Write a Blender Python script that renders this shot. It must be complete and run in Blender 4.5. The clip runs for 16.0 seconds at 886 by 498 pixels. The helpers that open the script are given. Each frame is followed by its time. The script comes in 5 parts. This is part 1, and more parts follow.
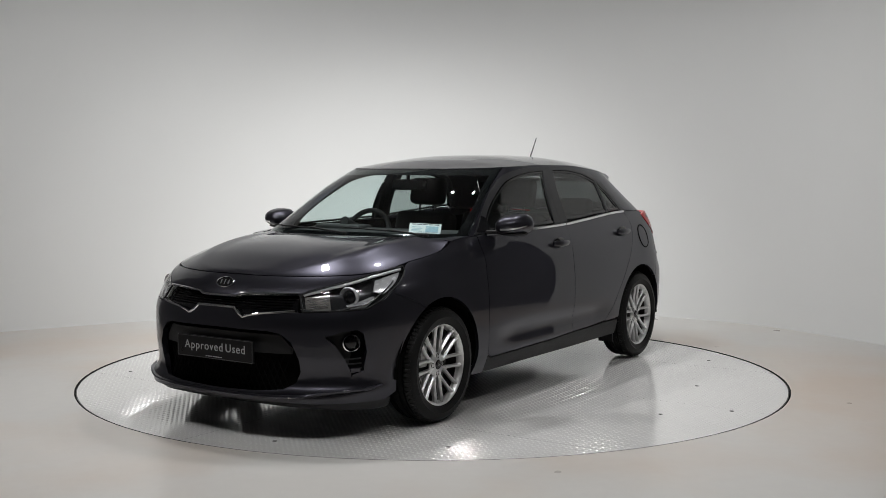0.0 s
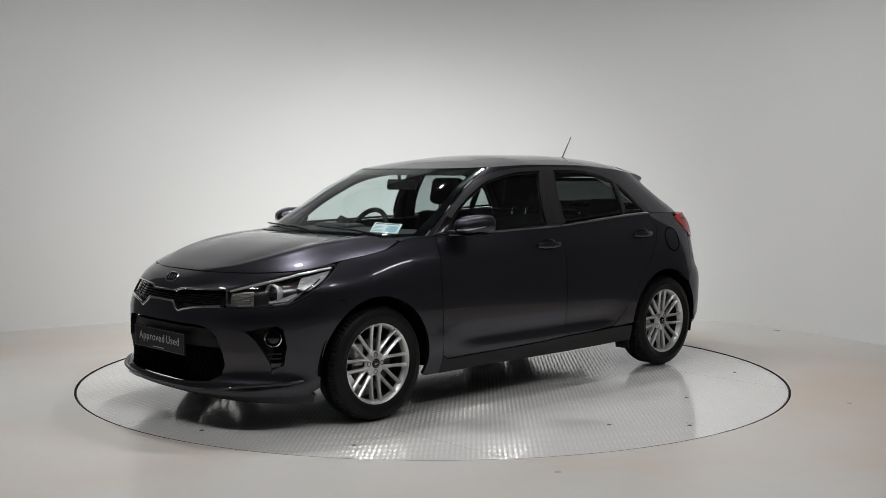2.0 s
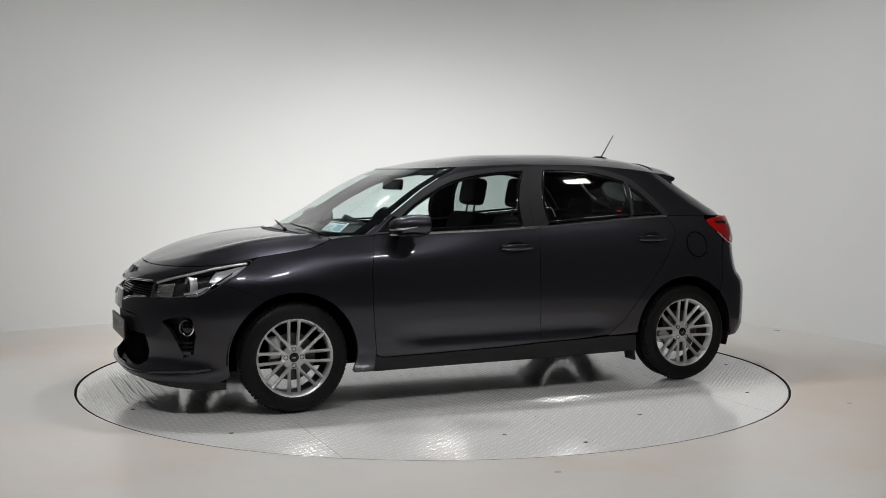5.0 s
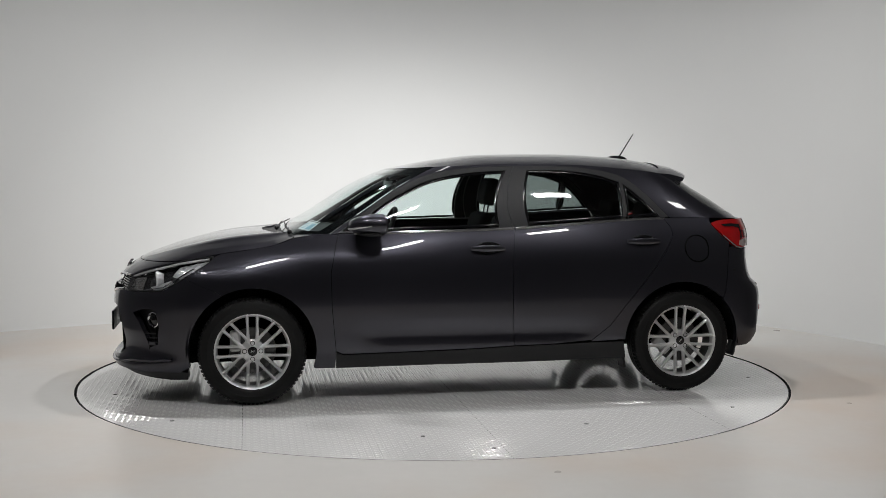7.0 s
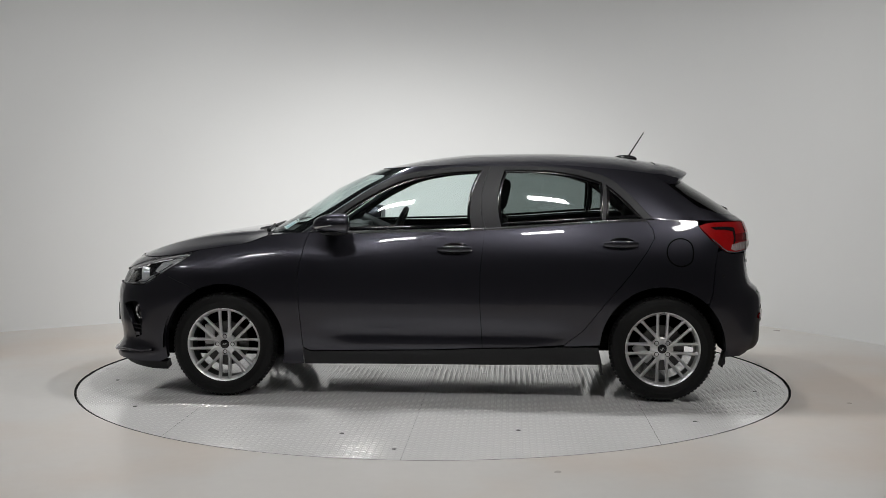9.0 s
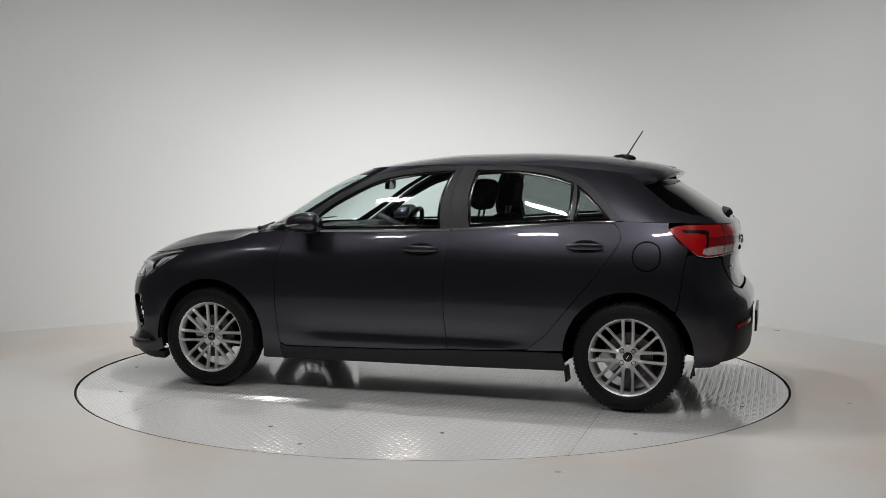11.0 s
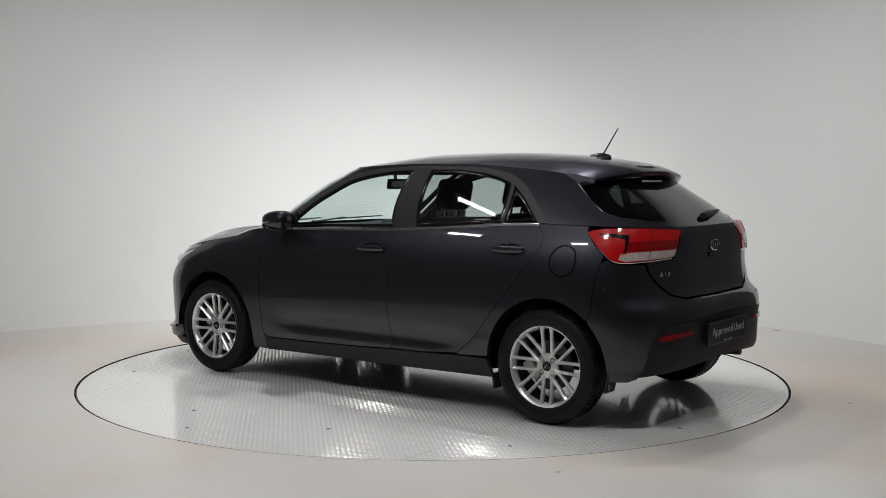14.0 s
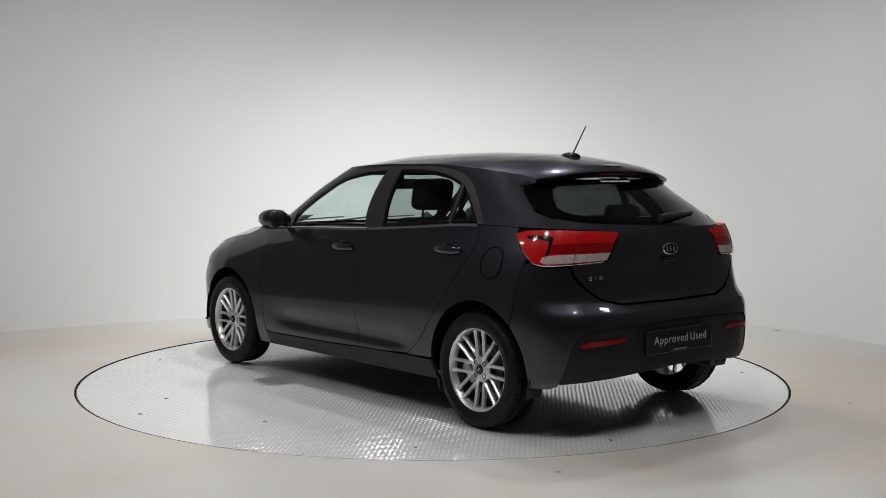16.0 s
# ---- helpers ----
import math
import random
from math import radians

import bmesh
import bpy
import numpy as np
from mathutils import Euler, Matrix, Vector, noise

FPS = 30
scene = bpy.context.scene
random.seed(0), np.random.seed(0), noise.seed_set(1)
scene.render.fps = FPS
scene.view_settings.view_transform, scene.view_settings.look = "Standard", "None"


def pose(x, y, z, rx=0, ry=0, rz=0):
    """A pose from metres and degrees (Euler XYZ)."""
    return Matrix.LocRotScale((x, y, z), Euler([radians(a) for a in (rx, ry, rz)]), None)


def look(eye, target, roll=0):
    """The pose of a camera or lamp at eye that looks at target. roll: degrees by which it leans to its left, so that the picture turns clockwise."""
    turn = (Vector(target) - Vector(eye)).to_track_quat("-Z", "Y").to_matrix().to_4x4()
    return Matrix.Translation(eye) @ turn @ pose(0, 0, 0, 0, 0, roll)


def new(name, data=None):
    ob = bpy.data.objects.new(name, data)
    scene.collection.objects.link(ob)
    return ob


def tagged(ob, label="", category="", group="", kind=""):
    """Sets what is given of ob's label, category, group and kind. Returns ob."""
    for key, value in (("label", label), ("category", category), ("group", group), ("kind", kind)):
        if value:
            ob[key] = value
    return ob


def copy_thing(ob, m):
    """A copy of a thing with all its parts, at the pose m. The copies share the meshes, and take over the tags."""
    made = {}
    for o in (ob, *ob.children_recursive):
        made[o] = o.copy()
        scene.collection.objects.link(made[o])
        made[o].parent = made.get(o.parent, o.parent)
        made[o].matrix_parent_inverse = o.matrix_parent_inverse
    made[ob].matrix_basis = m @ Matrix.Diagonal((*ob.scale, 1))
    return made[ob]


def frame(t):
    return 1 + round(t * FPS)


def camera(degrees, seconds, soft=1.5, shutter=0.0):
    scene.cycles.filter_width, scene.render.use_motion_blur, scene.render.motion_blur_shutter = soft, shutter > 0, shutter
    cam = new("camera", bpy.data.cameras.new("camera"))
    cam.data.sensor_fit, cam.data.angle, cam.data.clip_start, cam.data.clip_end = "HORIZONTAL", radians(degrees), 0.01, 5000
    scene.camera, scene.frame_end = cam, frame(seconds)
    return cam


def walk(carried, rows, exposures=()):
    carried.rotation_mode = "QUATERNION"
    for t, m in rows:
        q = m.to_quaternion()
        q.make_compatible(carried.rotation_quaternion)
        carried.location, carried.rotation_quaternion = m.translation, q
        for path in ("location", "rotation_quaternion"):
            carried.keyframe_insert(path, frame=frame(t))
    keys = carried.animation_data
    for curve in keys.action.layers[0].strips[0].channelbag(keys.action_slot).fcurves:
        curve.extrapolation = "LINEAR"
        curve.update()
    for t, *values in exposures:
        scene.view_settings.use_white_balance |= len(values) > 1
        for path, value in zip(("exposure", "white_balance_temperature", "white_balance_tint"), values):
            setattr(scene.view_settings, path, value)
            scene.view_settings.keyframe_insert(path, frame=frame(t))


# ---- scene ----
# ---- camera ----
EYE = (0.0, -7.314, 1.327)
STAND = Matrix.Translation(EYE) @ pose(0, 0, 0, 90 - 3.942, 0, -0.479) @ pose(0, 0, 0, 0, 0, 0.114)
cam = camera(43.54, 16.0, soft=0.8)
walk(cam, [(0.0, STAND), (16.0, STAND)], exposures=[(0.0, -0.12), (1.5, -0.12), (3.5, 0.0), (7.0, 0.0), (8.0, -0.10), (11.5, -0.09), (12.5, 0.0), (16.0, 0.0)])

# ---- light ----
world = bpy.data.worlds.new("studio_dark")
world.use_nodes = True
world.node_tree.nodes["Background"].inputs[0].default_value = (0.02, 0.02, 0.022, 1)
world.node_tree.nodes["Background"].inputs[1].default_value = 0.3
scene.world = world


def spot(name, eye, target, watts, degrees, blend, size=0.15, tint=(1, 0.995, 0.99)):
    data = bpy.data.lights.new(name, "SPOT")
    data.energy, data.spot_size, data.spot_blend, data.shadow_soft_size, data.color = watts, radians(degrees), blend, size, tint
    ob = new(name, data)
    ob.matrix_world = look(eye, target)
    return ob


def panel_lamp(name, eye, target, watts, wide, deep, tint=(1, 0.995, 0.99)):
    data = bpy.data.lights.new(name, "AREA")
    data.energy, data.shape, data.size, data.size_y, data.color = watts, "RECTANGLE", wide, deep, tint
    ob = new(name, data)
    ob.matrix_world = look(eye, target)
    return ob


CEILING = 3.7
RING = [(-81, 3.45, 24), (-56, 3.65, 12), (-24, 3.7, 4), (-106, 3.45, 24), (-131, 3.65, 12), (-156, 3.9, 6)]
DECK_FILL = [(-1.1, 0.15), (0.0, 0.4), (1.1, 0.15)]
for bearing, far, watts in RING:
    at = (far * math.cos(radians(bearing)), far * math.sin(radians(bearing)), CEILING - 0.12)
    panel_lamp("ring_light", at, (at[0] * 0.8, at[1] * 0.8, 0.0), watts, 0.40, 0.12)
# fill lamps added above the turntable; no source is known there
for x, y in DECK_FILL:
    panel_lamp("deck_fill", (x, y, CEILING - 0.069), (x, y, 0.0), 44 - 6 * x, 0.12, 0.12)
# added spots without fixtures that make the bright halo on the wall
for x, watts in ((-1.55, 185), (0.1, 335), (1.0, 115)):
    spot("wall_glow_spot", (x, -1.2, CEILING - 0.2), (x * 0.62 - 0.12, 3.1, -0.3), watts, 66, 1.0)

# ---- materials ----


def material(name, color, rough=0.5, metal=0.0, vary=0.12, scale=6.0, bump=0.0, fine=60.0, coat=0.0, emit=0.0, coat_rough=0.04, rough_vary=0.08, shine=0.5, second=None):
    """A surface with colour and gloss that vary at two scales, and a fine relief."""
    m = bpy.data.materials.new(name)
    m.use_nodes = True
    n, l = m.node_tree.nodes, m.node_tree.links
    p = n["Principled BSDF"]
    tex = n.new("ShaderNodeTexCoord")
    big, small = n.new("ShaderNodeTexNoise"), n.new("ShaderNodeTexNoise")
    big.inputs["Scale"].default_value, small.inputs["Scale"].default_value = scale, fine
    big.inputs["Detail"].default_value = 4
    l.new(tex.outputs["Object"], big.inputs["Vector"])
    l.new(tex.outputs["Object"], small.inputs["Vector"])
    mix = n.new("ShaderNodeMix")
    mix.data_type = "FLOAT"
    mix.inputs[0].default_value = 0.4
    l.new(big.outputs["Fac"], mix.inputs[2])
    l.new(small.outputs["Fac"], mix.inputs[3])
    ramp = n.new("ShaderNodeMapRange")
    ramp.inputs[1].default_value, ramp.inputs[2].default_value = 0.25, 0.75
    ramp.inputs[3].default_value, ramp.inputs[4].default_value = 1 - vary, 1 + vary
    l.new(mix.outputs[0], ramp.inputs[0])
    tone = n.new("ShaderNodeVectorMath")
    tone.operation = "SCALE"
    tone.inputs[0].default_value = color
    l.new(ramp.outputs[0], tone.inputs["Scale"])
    l.new(tone.outputs[0], p.inputs["Base Color"])
    gloss = n.new("ShaderNodeMapRange")
    gloss.inputs[3].default_value, gloss.inputs[4].default_value = max(rough - rough_vary, 0), rough + rough_vary
    l.new(big.outputs["Fac"], gloss.inputs[0])
    l.new(gloss.outputs[0], p.inputs["Roughness"])
    p.inputs["Metallic"].default_value = metal
    p.inputs["Specular IOR Level"].default_value = shine
    if second:
        wide = n.new("ShaderNodeTexNoise")
        wide.inputs["Scale"].default_value, wide.inputs["Detail"].default_value = 0.55, 6
        l.new(tex.outputs["Object"], wide.inputs["Vector"])
        step = n.new("ShaderNodeMapRange")
        step.inputs[1].default_value, step.inputs[2].default_value = 0.42, 0.68
        l.new(wide.outputs["Fac"], step.inputs[0])
        blend = n.new("ShaderNodeMix")
        blend.data_type = "RGBA"
        blend.inputs[6].default_value, blend.inputs[7].default_value = (*color, 1), (*second, 1)
        l.new(step.outputs[0], blend.inputs[0])
        l.new(blend.outputs[2], tone.inputs[0])
    p.inputs["Coat Weight"].default_value, p.inputs["Coat Roughness"].default_value = coat, coat_rough
    if bump:
        b = n.new("ShaderNodeBump")
        b.inputs["Strength"].default_value, b.inputs["Distance"].default_value = bump, 0.002
        l.new(small.outputs["Fac"], b.inputs["Height"])
        l.new(b.outputs[0], p.inputs["Normal"])
    if emit:
        p.inputs["Emission Color"].default_value, p.inputs["Emission Strength"].default_value = (1, 0.98, 0.95, 1), emit
    return m


def glass(name, tint, gloss=1.0):
    """Thin car glass: tinted and clear, with a mirror sheen."""
    m = bpy.data.materials.new(name)
    m.use_nodes = True
    n, l = m.node_tree.nodes, m.node_tree.links
    n.remove(n["Principled BSDF"])
    clear, shine, both, edge = n.new("ShaderNodeBsdfTransparent"), n.new("ShaderNodeBsdfGlossy"), n.new("ShaderNodeMixShader"), n.new("ShaderNodeLayerWeight")
    clear.inputs[0].default_value = (*tint, 1)
    shine.inputs["Color"].default_value, shine.inputs["Roughness"].default_value = (gloss, gloss, gloss, 1), 0.02
    steep, share = n.new("ShaderNodeMath"), n.new("ShaderNodeMath")
    steep.operation, share.operation = "POWER", "MULTIPLY_ADD"
    steep.inputs[1].default_value, share.inputs[1].default_value, share.inputs[2].default_value = 5.0, 0.93, 0.055
    l.new(edge.outputs["Facing"], steep.inputs[0])
    l.new(steep.outputs[0], share.inputs[0])
    l.new(share.outputs[0], both.inputs[0])
    l.new(clear.outputs[0], both.inputs[1])
    l.new(shine.outputs[0], both.inputs[2])
    l.new(both.outputs[0], n["Material Output"].inputs[0])
    return m


PAINT = material("graphite_paint", (0.042, 0.0412, 0.051), 0.32, 0.85, vary=0.10, scale=1.5, fine=900, coat=1.0, coat_rough=0.015, shine=0.2, rough_vary=0.03)
PAINT.node_tree.nodes["Principled BSDF"].inputs["Coat IOR"].default_value = 1.40
PAINT.node_tree.nodes["Principled BSDF"].inputs["Specular Tint"].default_value = (0.45, 0.45, 0.48, 1)
BLACK_PLASTIC = material("black_plastic", (0.016, 0.016, 0.017), 0.5, vary=0.15, fine=300, bump=0.15, shine=0.25)
GLOSS_BLACK = material("gloss_black", (0.006, 0.006, 0.007), 0.10, vary=0.1, shine=0.45)
SATIN_PILLAR = material("satin_pillar_film", (0.020, 0.020, 0.022), 0.38, 0.2, vary=0.08, fine=400)
RUBBER = material("tyre_rubber", (0.007, 0.007, 0.007), 0.52, vary=0.25, scale=9, fine=120, bump=0.3, shine=0.18)
DARK_CAVITY = material("dark_cavity", (0.004, 0.004, 0.004), 0.9, vary=0.2, shine=0.05)
ALLOY = material("silver_alloy", (0.68, 0.68, 0.68), 0.30, 0.72, vary=0.06, fine=200)
CHROME = material("chrome_trim", (0.78, 0.78, 0.80), 0.10, 1.0, vary=0.03, rough_vary=0.03)
BRAKE = material("brake_iron", (0.09, 0.088, 0.086), 0.45, 0.7, vary=0.2, fine=150)
CLEAR_GLASS = glass("clear_glass", (0.86, 0.93, 0.92))
SCREEN_GLASS = glass("windscreen_glass", (0.80, 0.88, 0.87))
PRIVACY_GLASS = glass("privacy_glass", (0.42, 0.47, 0.46))
REAR_GLASS = glass("rear_glass", (0.09, 0.10, 0.10))
LAMP_GLASS = glass("lamp_cover", (0.92, 0.93, 0.94))
RED_LENS = material("red_lens", (0.40, 0.004, 0.005), 0.3, vary=0.15, scale=20, coat=0.5, shine=0.1)
DEEP_RED = material("deep_red_lens", (0.20, 0.003, 0.004), 0.2, vary=0.35, scale=25, coat=0.7, shine=0.1)
PALE_LENS = material("pale_lens", (0.62, 0.50, 0.49), 0.18, 0.3, vary=0.35, scale=40, coat=0.8)
RIB_LENS = material("ribbed_lens", (0.60, 0.55, 0.54), 0.15, 0.2, vary=0.1, scale=30, coat=0.8)
AMBER_LENS = material("lamp_reflector", (0.50, 0.48, 0.45), 0.2, 0.7, vary=0.2, scale=40, coat=0.6)
FABRIC = material("black_seat_fabric", (0.016, 0.016, 0.017), 0.85, vary=0.25, fine=350, bump=0.4)
DASH = material("dark_dash_plastic", (0.014, 0.014, 0.015), 0.6, vary=0.15, fine=250, bump=0.2)
PLATE_BLACK = material("plate_black", (0.006, 0.006, 0.007), 0.3, vary=0.1, shine=0.25)
PLATE_EDGE = material("plate_border", (0.10, 0.10, 0.105), 0.4, vary=0.05)
LAMP_GREY = material("lamp_grey", (0.035, 0.035, 0.038), 0.22, 0.5, vary=0.1, scale=20)
TREAD = material("painted_tread_steel", (0.83, 0.825, 0.81), 0.17, 0.30, vary=0.03, scale=5.0, fine=50, rough_vary=0.03)
PLATE_GREY = material("plate_lettering", (0.42, 0.43, 0.44), 0.4, vary=0.05)
PAPER = material("white_paper", (0.74, 0.78, 0.79), 0.6, vary=0.05)
PRINT_BLUE = material("blue_print", (0.30, 0.47, 0.58), 0.6, vary=0.10)
PRINT_DARK = material("dark_print", (0.05, 0.06, 0.07), 0.6, vary=0.10)
WALL = material("white_studio_paint", (0.72, 0.727, 0.722), 0.75, vary=0.012, scale=0.7, fine=3.0)
CEILING_PAINT = material("grey_ceiling_paint", (0.12, 0.12, 0.12), 0.85, vary=0.05, scale=1.0)
# dark tone for unseen walls, so the car reflects little from there
DARK_SURROUND = material("dark_surround", (0.08, 0.08, 0.083), 0.8, vary=0.15, scale=0.6)
FLOOR = material("cream_epoxy_floor", (0.60, 0.585, 0.56), 0.30, vary=0.04, scale=1.3, fine=14, bump=0.02, second=(0.57, 0.48, 0.405))
DARK_OUTER_FLOOR = material("dark_outer_floor", (0.08, 0.078, 0.075), 0.5, vary=0.2, scale=1.0)
LAMP_SILVER = material("lamp_silver", (0.66, 0.66, 0.67), 0.25, 0.35, vary=0.08, scale=30, coat=0.6)
TABLE = material("grey_painted_steel", (0.83, 0.825, 0.81), 0.11, 0.28, vary=0.025, scale=3.0, fine=60, bump=0.02, rough_vary=0.04)
GAP = material("black_gap", (0.01, 0.01, 0.01), 0.9, vary=0.1)
LED = material("led_panel", (0.9, 0.9, 0.9), 0.5, vary=0.0, emit=16.0)
FIXTURE = material("white_fixture", (0.5, 0.5, 0.5), 0.5, vary=0.05)
# ---- mesh helpers ----


def mesh_object(name, verts, faces, mat, parent=None, label="", smooth_shade=False, normals=None):
    me = bpy.data.meshes.new(name)
    me.from_pydata([tuple(v) for v in verts], [], faces)
    me.materials.append(mat)
    if smooth_shade or normals is not None:
        me.polygons.foreach_set("use_smooth", [True] * len(me.polygons))
    if normals is not None:
        me.normals_split_custom_set_from_vertices([tuple(v) for v in normals])
    ob = new(name, me)
    if parent:
        ob.parent = parent
    return tagged(ob, label)


def part(name, bm, mat, parent=None, label="", smooth_shade=False):
    me = bpy.data.meshes.new(name)
    bm.normal_update()
    bm.to_mesh(me)
    bm.free()
    me.materials.append(mat)
    if smooth_shade:
        me.polygons.foreach_set("use_smooth", [True] * len(me.polygons))
        me.set_sharp_from_angle(angle=radians(38))
    ob = new(name, me)
    if parent:
        ob.parent = parent
    return tagged(ob, label)


def box(bm, centre, size, bevel=0.0, turn=None, segments=2):
    made = bmesh.ops.create_cube(bm, size=1.0)["verts"]
    m = Matrix.Translation(centre) @ (turn.to_4x4() if turn else Matrix()) @ Matrix.Diagonal((*size, 1))
    bmesh.ops.transform(bm, matrix=m, verts=made)
    if bevel:
        edges = list({e for v in made for e in v.link_edges})
        bmesh.ops.bevel(bm, geom=edges, offset=bevel, segments=segments, affect="EDGES", profile=0.6)


def rod(bm, a, b, r0, r1=None, sides=10):
    a, b = Vector(a), Vector(b)
    m = Matrix.Translation((a + b) / 2) @ (b - a).to_track_quat("Z", "Y").to_matrix().to_4x4()
    bmesh.ops.create_cone(bm, cap_ends=True, segments=sides, radius1=r0, radius2=r0 if r1 is None else r1, depth=(b - a).length, matrix=m)


def lathe(bm, profile, sides, axis="y", start=0.0, end=2 * math.pi):
    """Turn a profile of (radius, along) about the y or the z axis."""
    full = abs(end - start - 2 * math.pi) < 1e-6
    rings = []
    for k in range(sides if full else sides + 1):
        a = start + (end - start) * k / sides
        ring = []
        for r, h in profile:
            p = (r * math.cos(a), h, r * math.sin(a)) if axis == "y" else (r * math.cos(a), r * math.sin(a), h)
            ring.append(bm.verts.new(p))
        rings.append(ring)
    for k in range(sides):
        p, q = rings[k], rings[(k + 1) % len(rings)]
        for j in range(len(profile) - 1):
            bm.faces.new((p[j], p[j + 1], q[j + 1], q[j]))


def lettering(text, name, size, mat, parent, m, label=""):
    """Raised text as a mesh, facing its own +z."""
    cu = bpy.data.curves.new(name, "FONT")
    cu.body, cu.size, cu.extrude, cu.align_x, cu.align_y, cu.space_character = text, size, 0.0008, "CENTER", "CENTER", 1.15
    tmp = new(name, cu)
    me = bpy.data.meshes.new_from_object(tmp.evaluated_get(bpy.context.evaluated_depsgraph_get()))
    bpy.data.objects.remove(tmp)
    me.materials.clear()
    me.materials.append(mat)
    ob = new(name, me)
    ob.parent = parent
    ob.matrix_local = m
    return tagged(ob, label)


# ---- the studio ----
PLAN = ((-3.95, 1.56), (-3.6, 1.84), (-2.51, 2.55), (-1.25, 3.12), (0.1, 3.36), (1.2, 3.25), (2.06, 2.9), (2.83, 2.29), (3.42, 1.3), (3.52, 1.02))


def plan_curve(steps=10):
    p = np.array(PLAN)
    p = np.vstack([2 * p[0] - p[1], p, 2 * p[-1] - p[-2]])
    out = []
    for i in range(1, len(p) - 2):
        for k in range(steps):
            t = k / steps
            a, b, c, d = p[i - 1], p[i], p[i + 1], p[i + 2]
            out.append(0.5 * (2 * b + (c - a) * t + (2 * a - 5 * b + 4 * c - d) * t**2 + (3 * b - a - 3 * c + d) * t**3))
    return np.array(out + [p[-2]])


def build_studio():
    line = plan_curve()
    tang = np.gradient(line, axis=0)
    tang /= np.linalg.norm(tang, axis=1)[:, None]
    inward = np.stack([tang[:, 1], -tang[:, 0]], -1)
    profile = [(0.004, 0.0), (0.0, 0.004), (0.0, CEILING), (-0.15, CEILING), (-0.15, -0.05)]
    verts, faces = [], []
    for p, n in zip(line, inward):
        verts += [(p[0] + n[0] * i, p[1] + n[1] * i, h + 0.0005) for i, h in profile]
    k = len(profile)
    for a in range(len(line) - 1):
        for j in range(k - 1):
            faces.append((a * k + j, (a + 1) * k + j, (a + 1) * k + j + 1, a * k + j + 1))
    wall = mesh_object("wall_curved", verts, faces, WALL, smooth_shade=True)
    wall.data.set_sharp_from_angle(angle=radians(40))
    tagged(wall, "smooth white curved studio wall meeting the floor", "wall", kind="structure")
    bm = bmesh.new()
    box(bm, (-0.7, -10.1, CEILING / 2), (9.6, 0.2, CEILING))
    tagged(part("unseen_wall_rear", bm, DARK_SURROUND), "unseen dark wall closing the room behind the camera", "wall", kind="structure")
    # unseen dark floor, added so less light bounces onto the car's near side
    bm = bmesh.new()
    box(bm, (-0.7, -7.1, -0.06), (10.4, 6.0, 0.12))
    tagged(part("floor_unseen", bm, DARK_OUTER_FLOOR), "unseen dark floor beyond the studio, added to cut bounce light", "floor", kind="structure")
    # unseen side walls, added dark to keep the paint's reflections low
    for name, x in (("unseen_wall_left", -4.15), ("unseen_wall_right", 3.75)):
        bm = bmesh.new()
        box(bm, (x, -4.2, CEILING / 2), (0.2, 11.6, CEILING))
        tagged(part(name, bm, DARK_SURROUND), "unseen dark side wall, added to darken reflections on the car", "wall", kind="structure")
    bm = bmesh.new()
    box(bm, (-0.7, -3.2, CEILING + 0.1), (10.2, 14.2, 0.2))
    tagged(part("ceiling", bm, CEILING_PAINT), "grey plain studio ceiling", "ceiling", kind="structure")
    # floor with a round pit for the turntable
    ring, outer = 160, []
    bm = bmesh.new()
    inner = [bm.verts.new(((R_TABLE + 0.011) * math.cos(2 * math.pi * k / ring), (R_TABLE + 0.011) * math.sin(2 * math.pi * k / ring), 0)) for k in range(ring)]
    mid = [bm.verts.new((v.co.x * 1.35, v.co.y * 1.35, 0)) for v in inner]
    for k in range(ring):
        a = 2 * math.pi * k / ring
        c, s = math.cos(a), math.sin(a)
        far = min(5.5 / max(abs(c), 1e-6), (4.2 if s > 0 else 4.1) / max(abs(s), 1e-6))
        outer.append(bm.verts.new((far * c - 0.0, far * s, 0)))
    for k in range(ring):
        j = (k + 1) % ring
        bm.faces.new((inner[k], mid[k], mid[j], inner[j]))
        bm.faces.new((mid[k], outer[k], outer[j], mid[j]))
    tagged(part("floor", bm, FLOOR), "pale cream glossy studio floor around the turntable", "floor", kind="structure")
    bm = bmesh.new()
    lathe(bm, [(0.01, -0.058), (R_TABLE + 0.0115, -0.058), (R_TABLE + 0.0115, -0.001)], 160, "z")
    tagged(part("turntable_pit", bm, GAP), "dark bottom of the gap round the turntable", "pit", kind="structure")


R_TABLE = 2.262


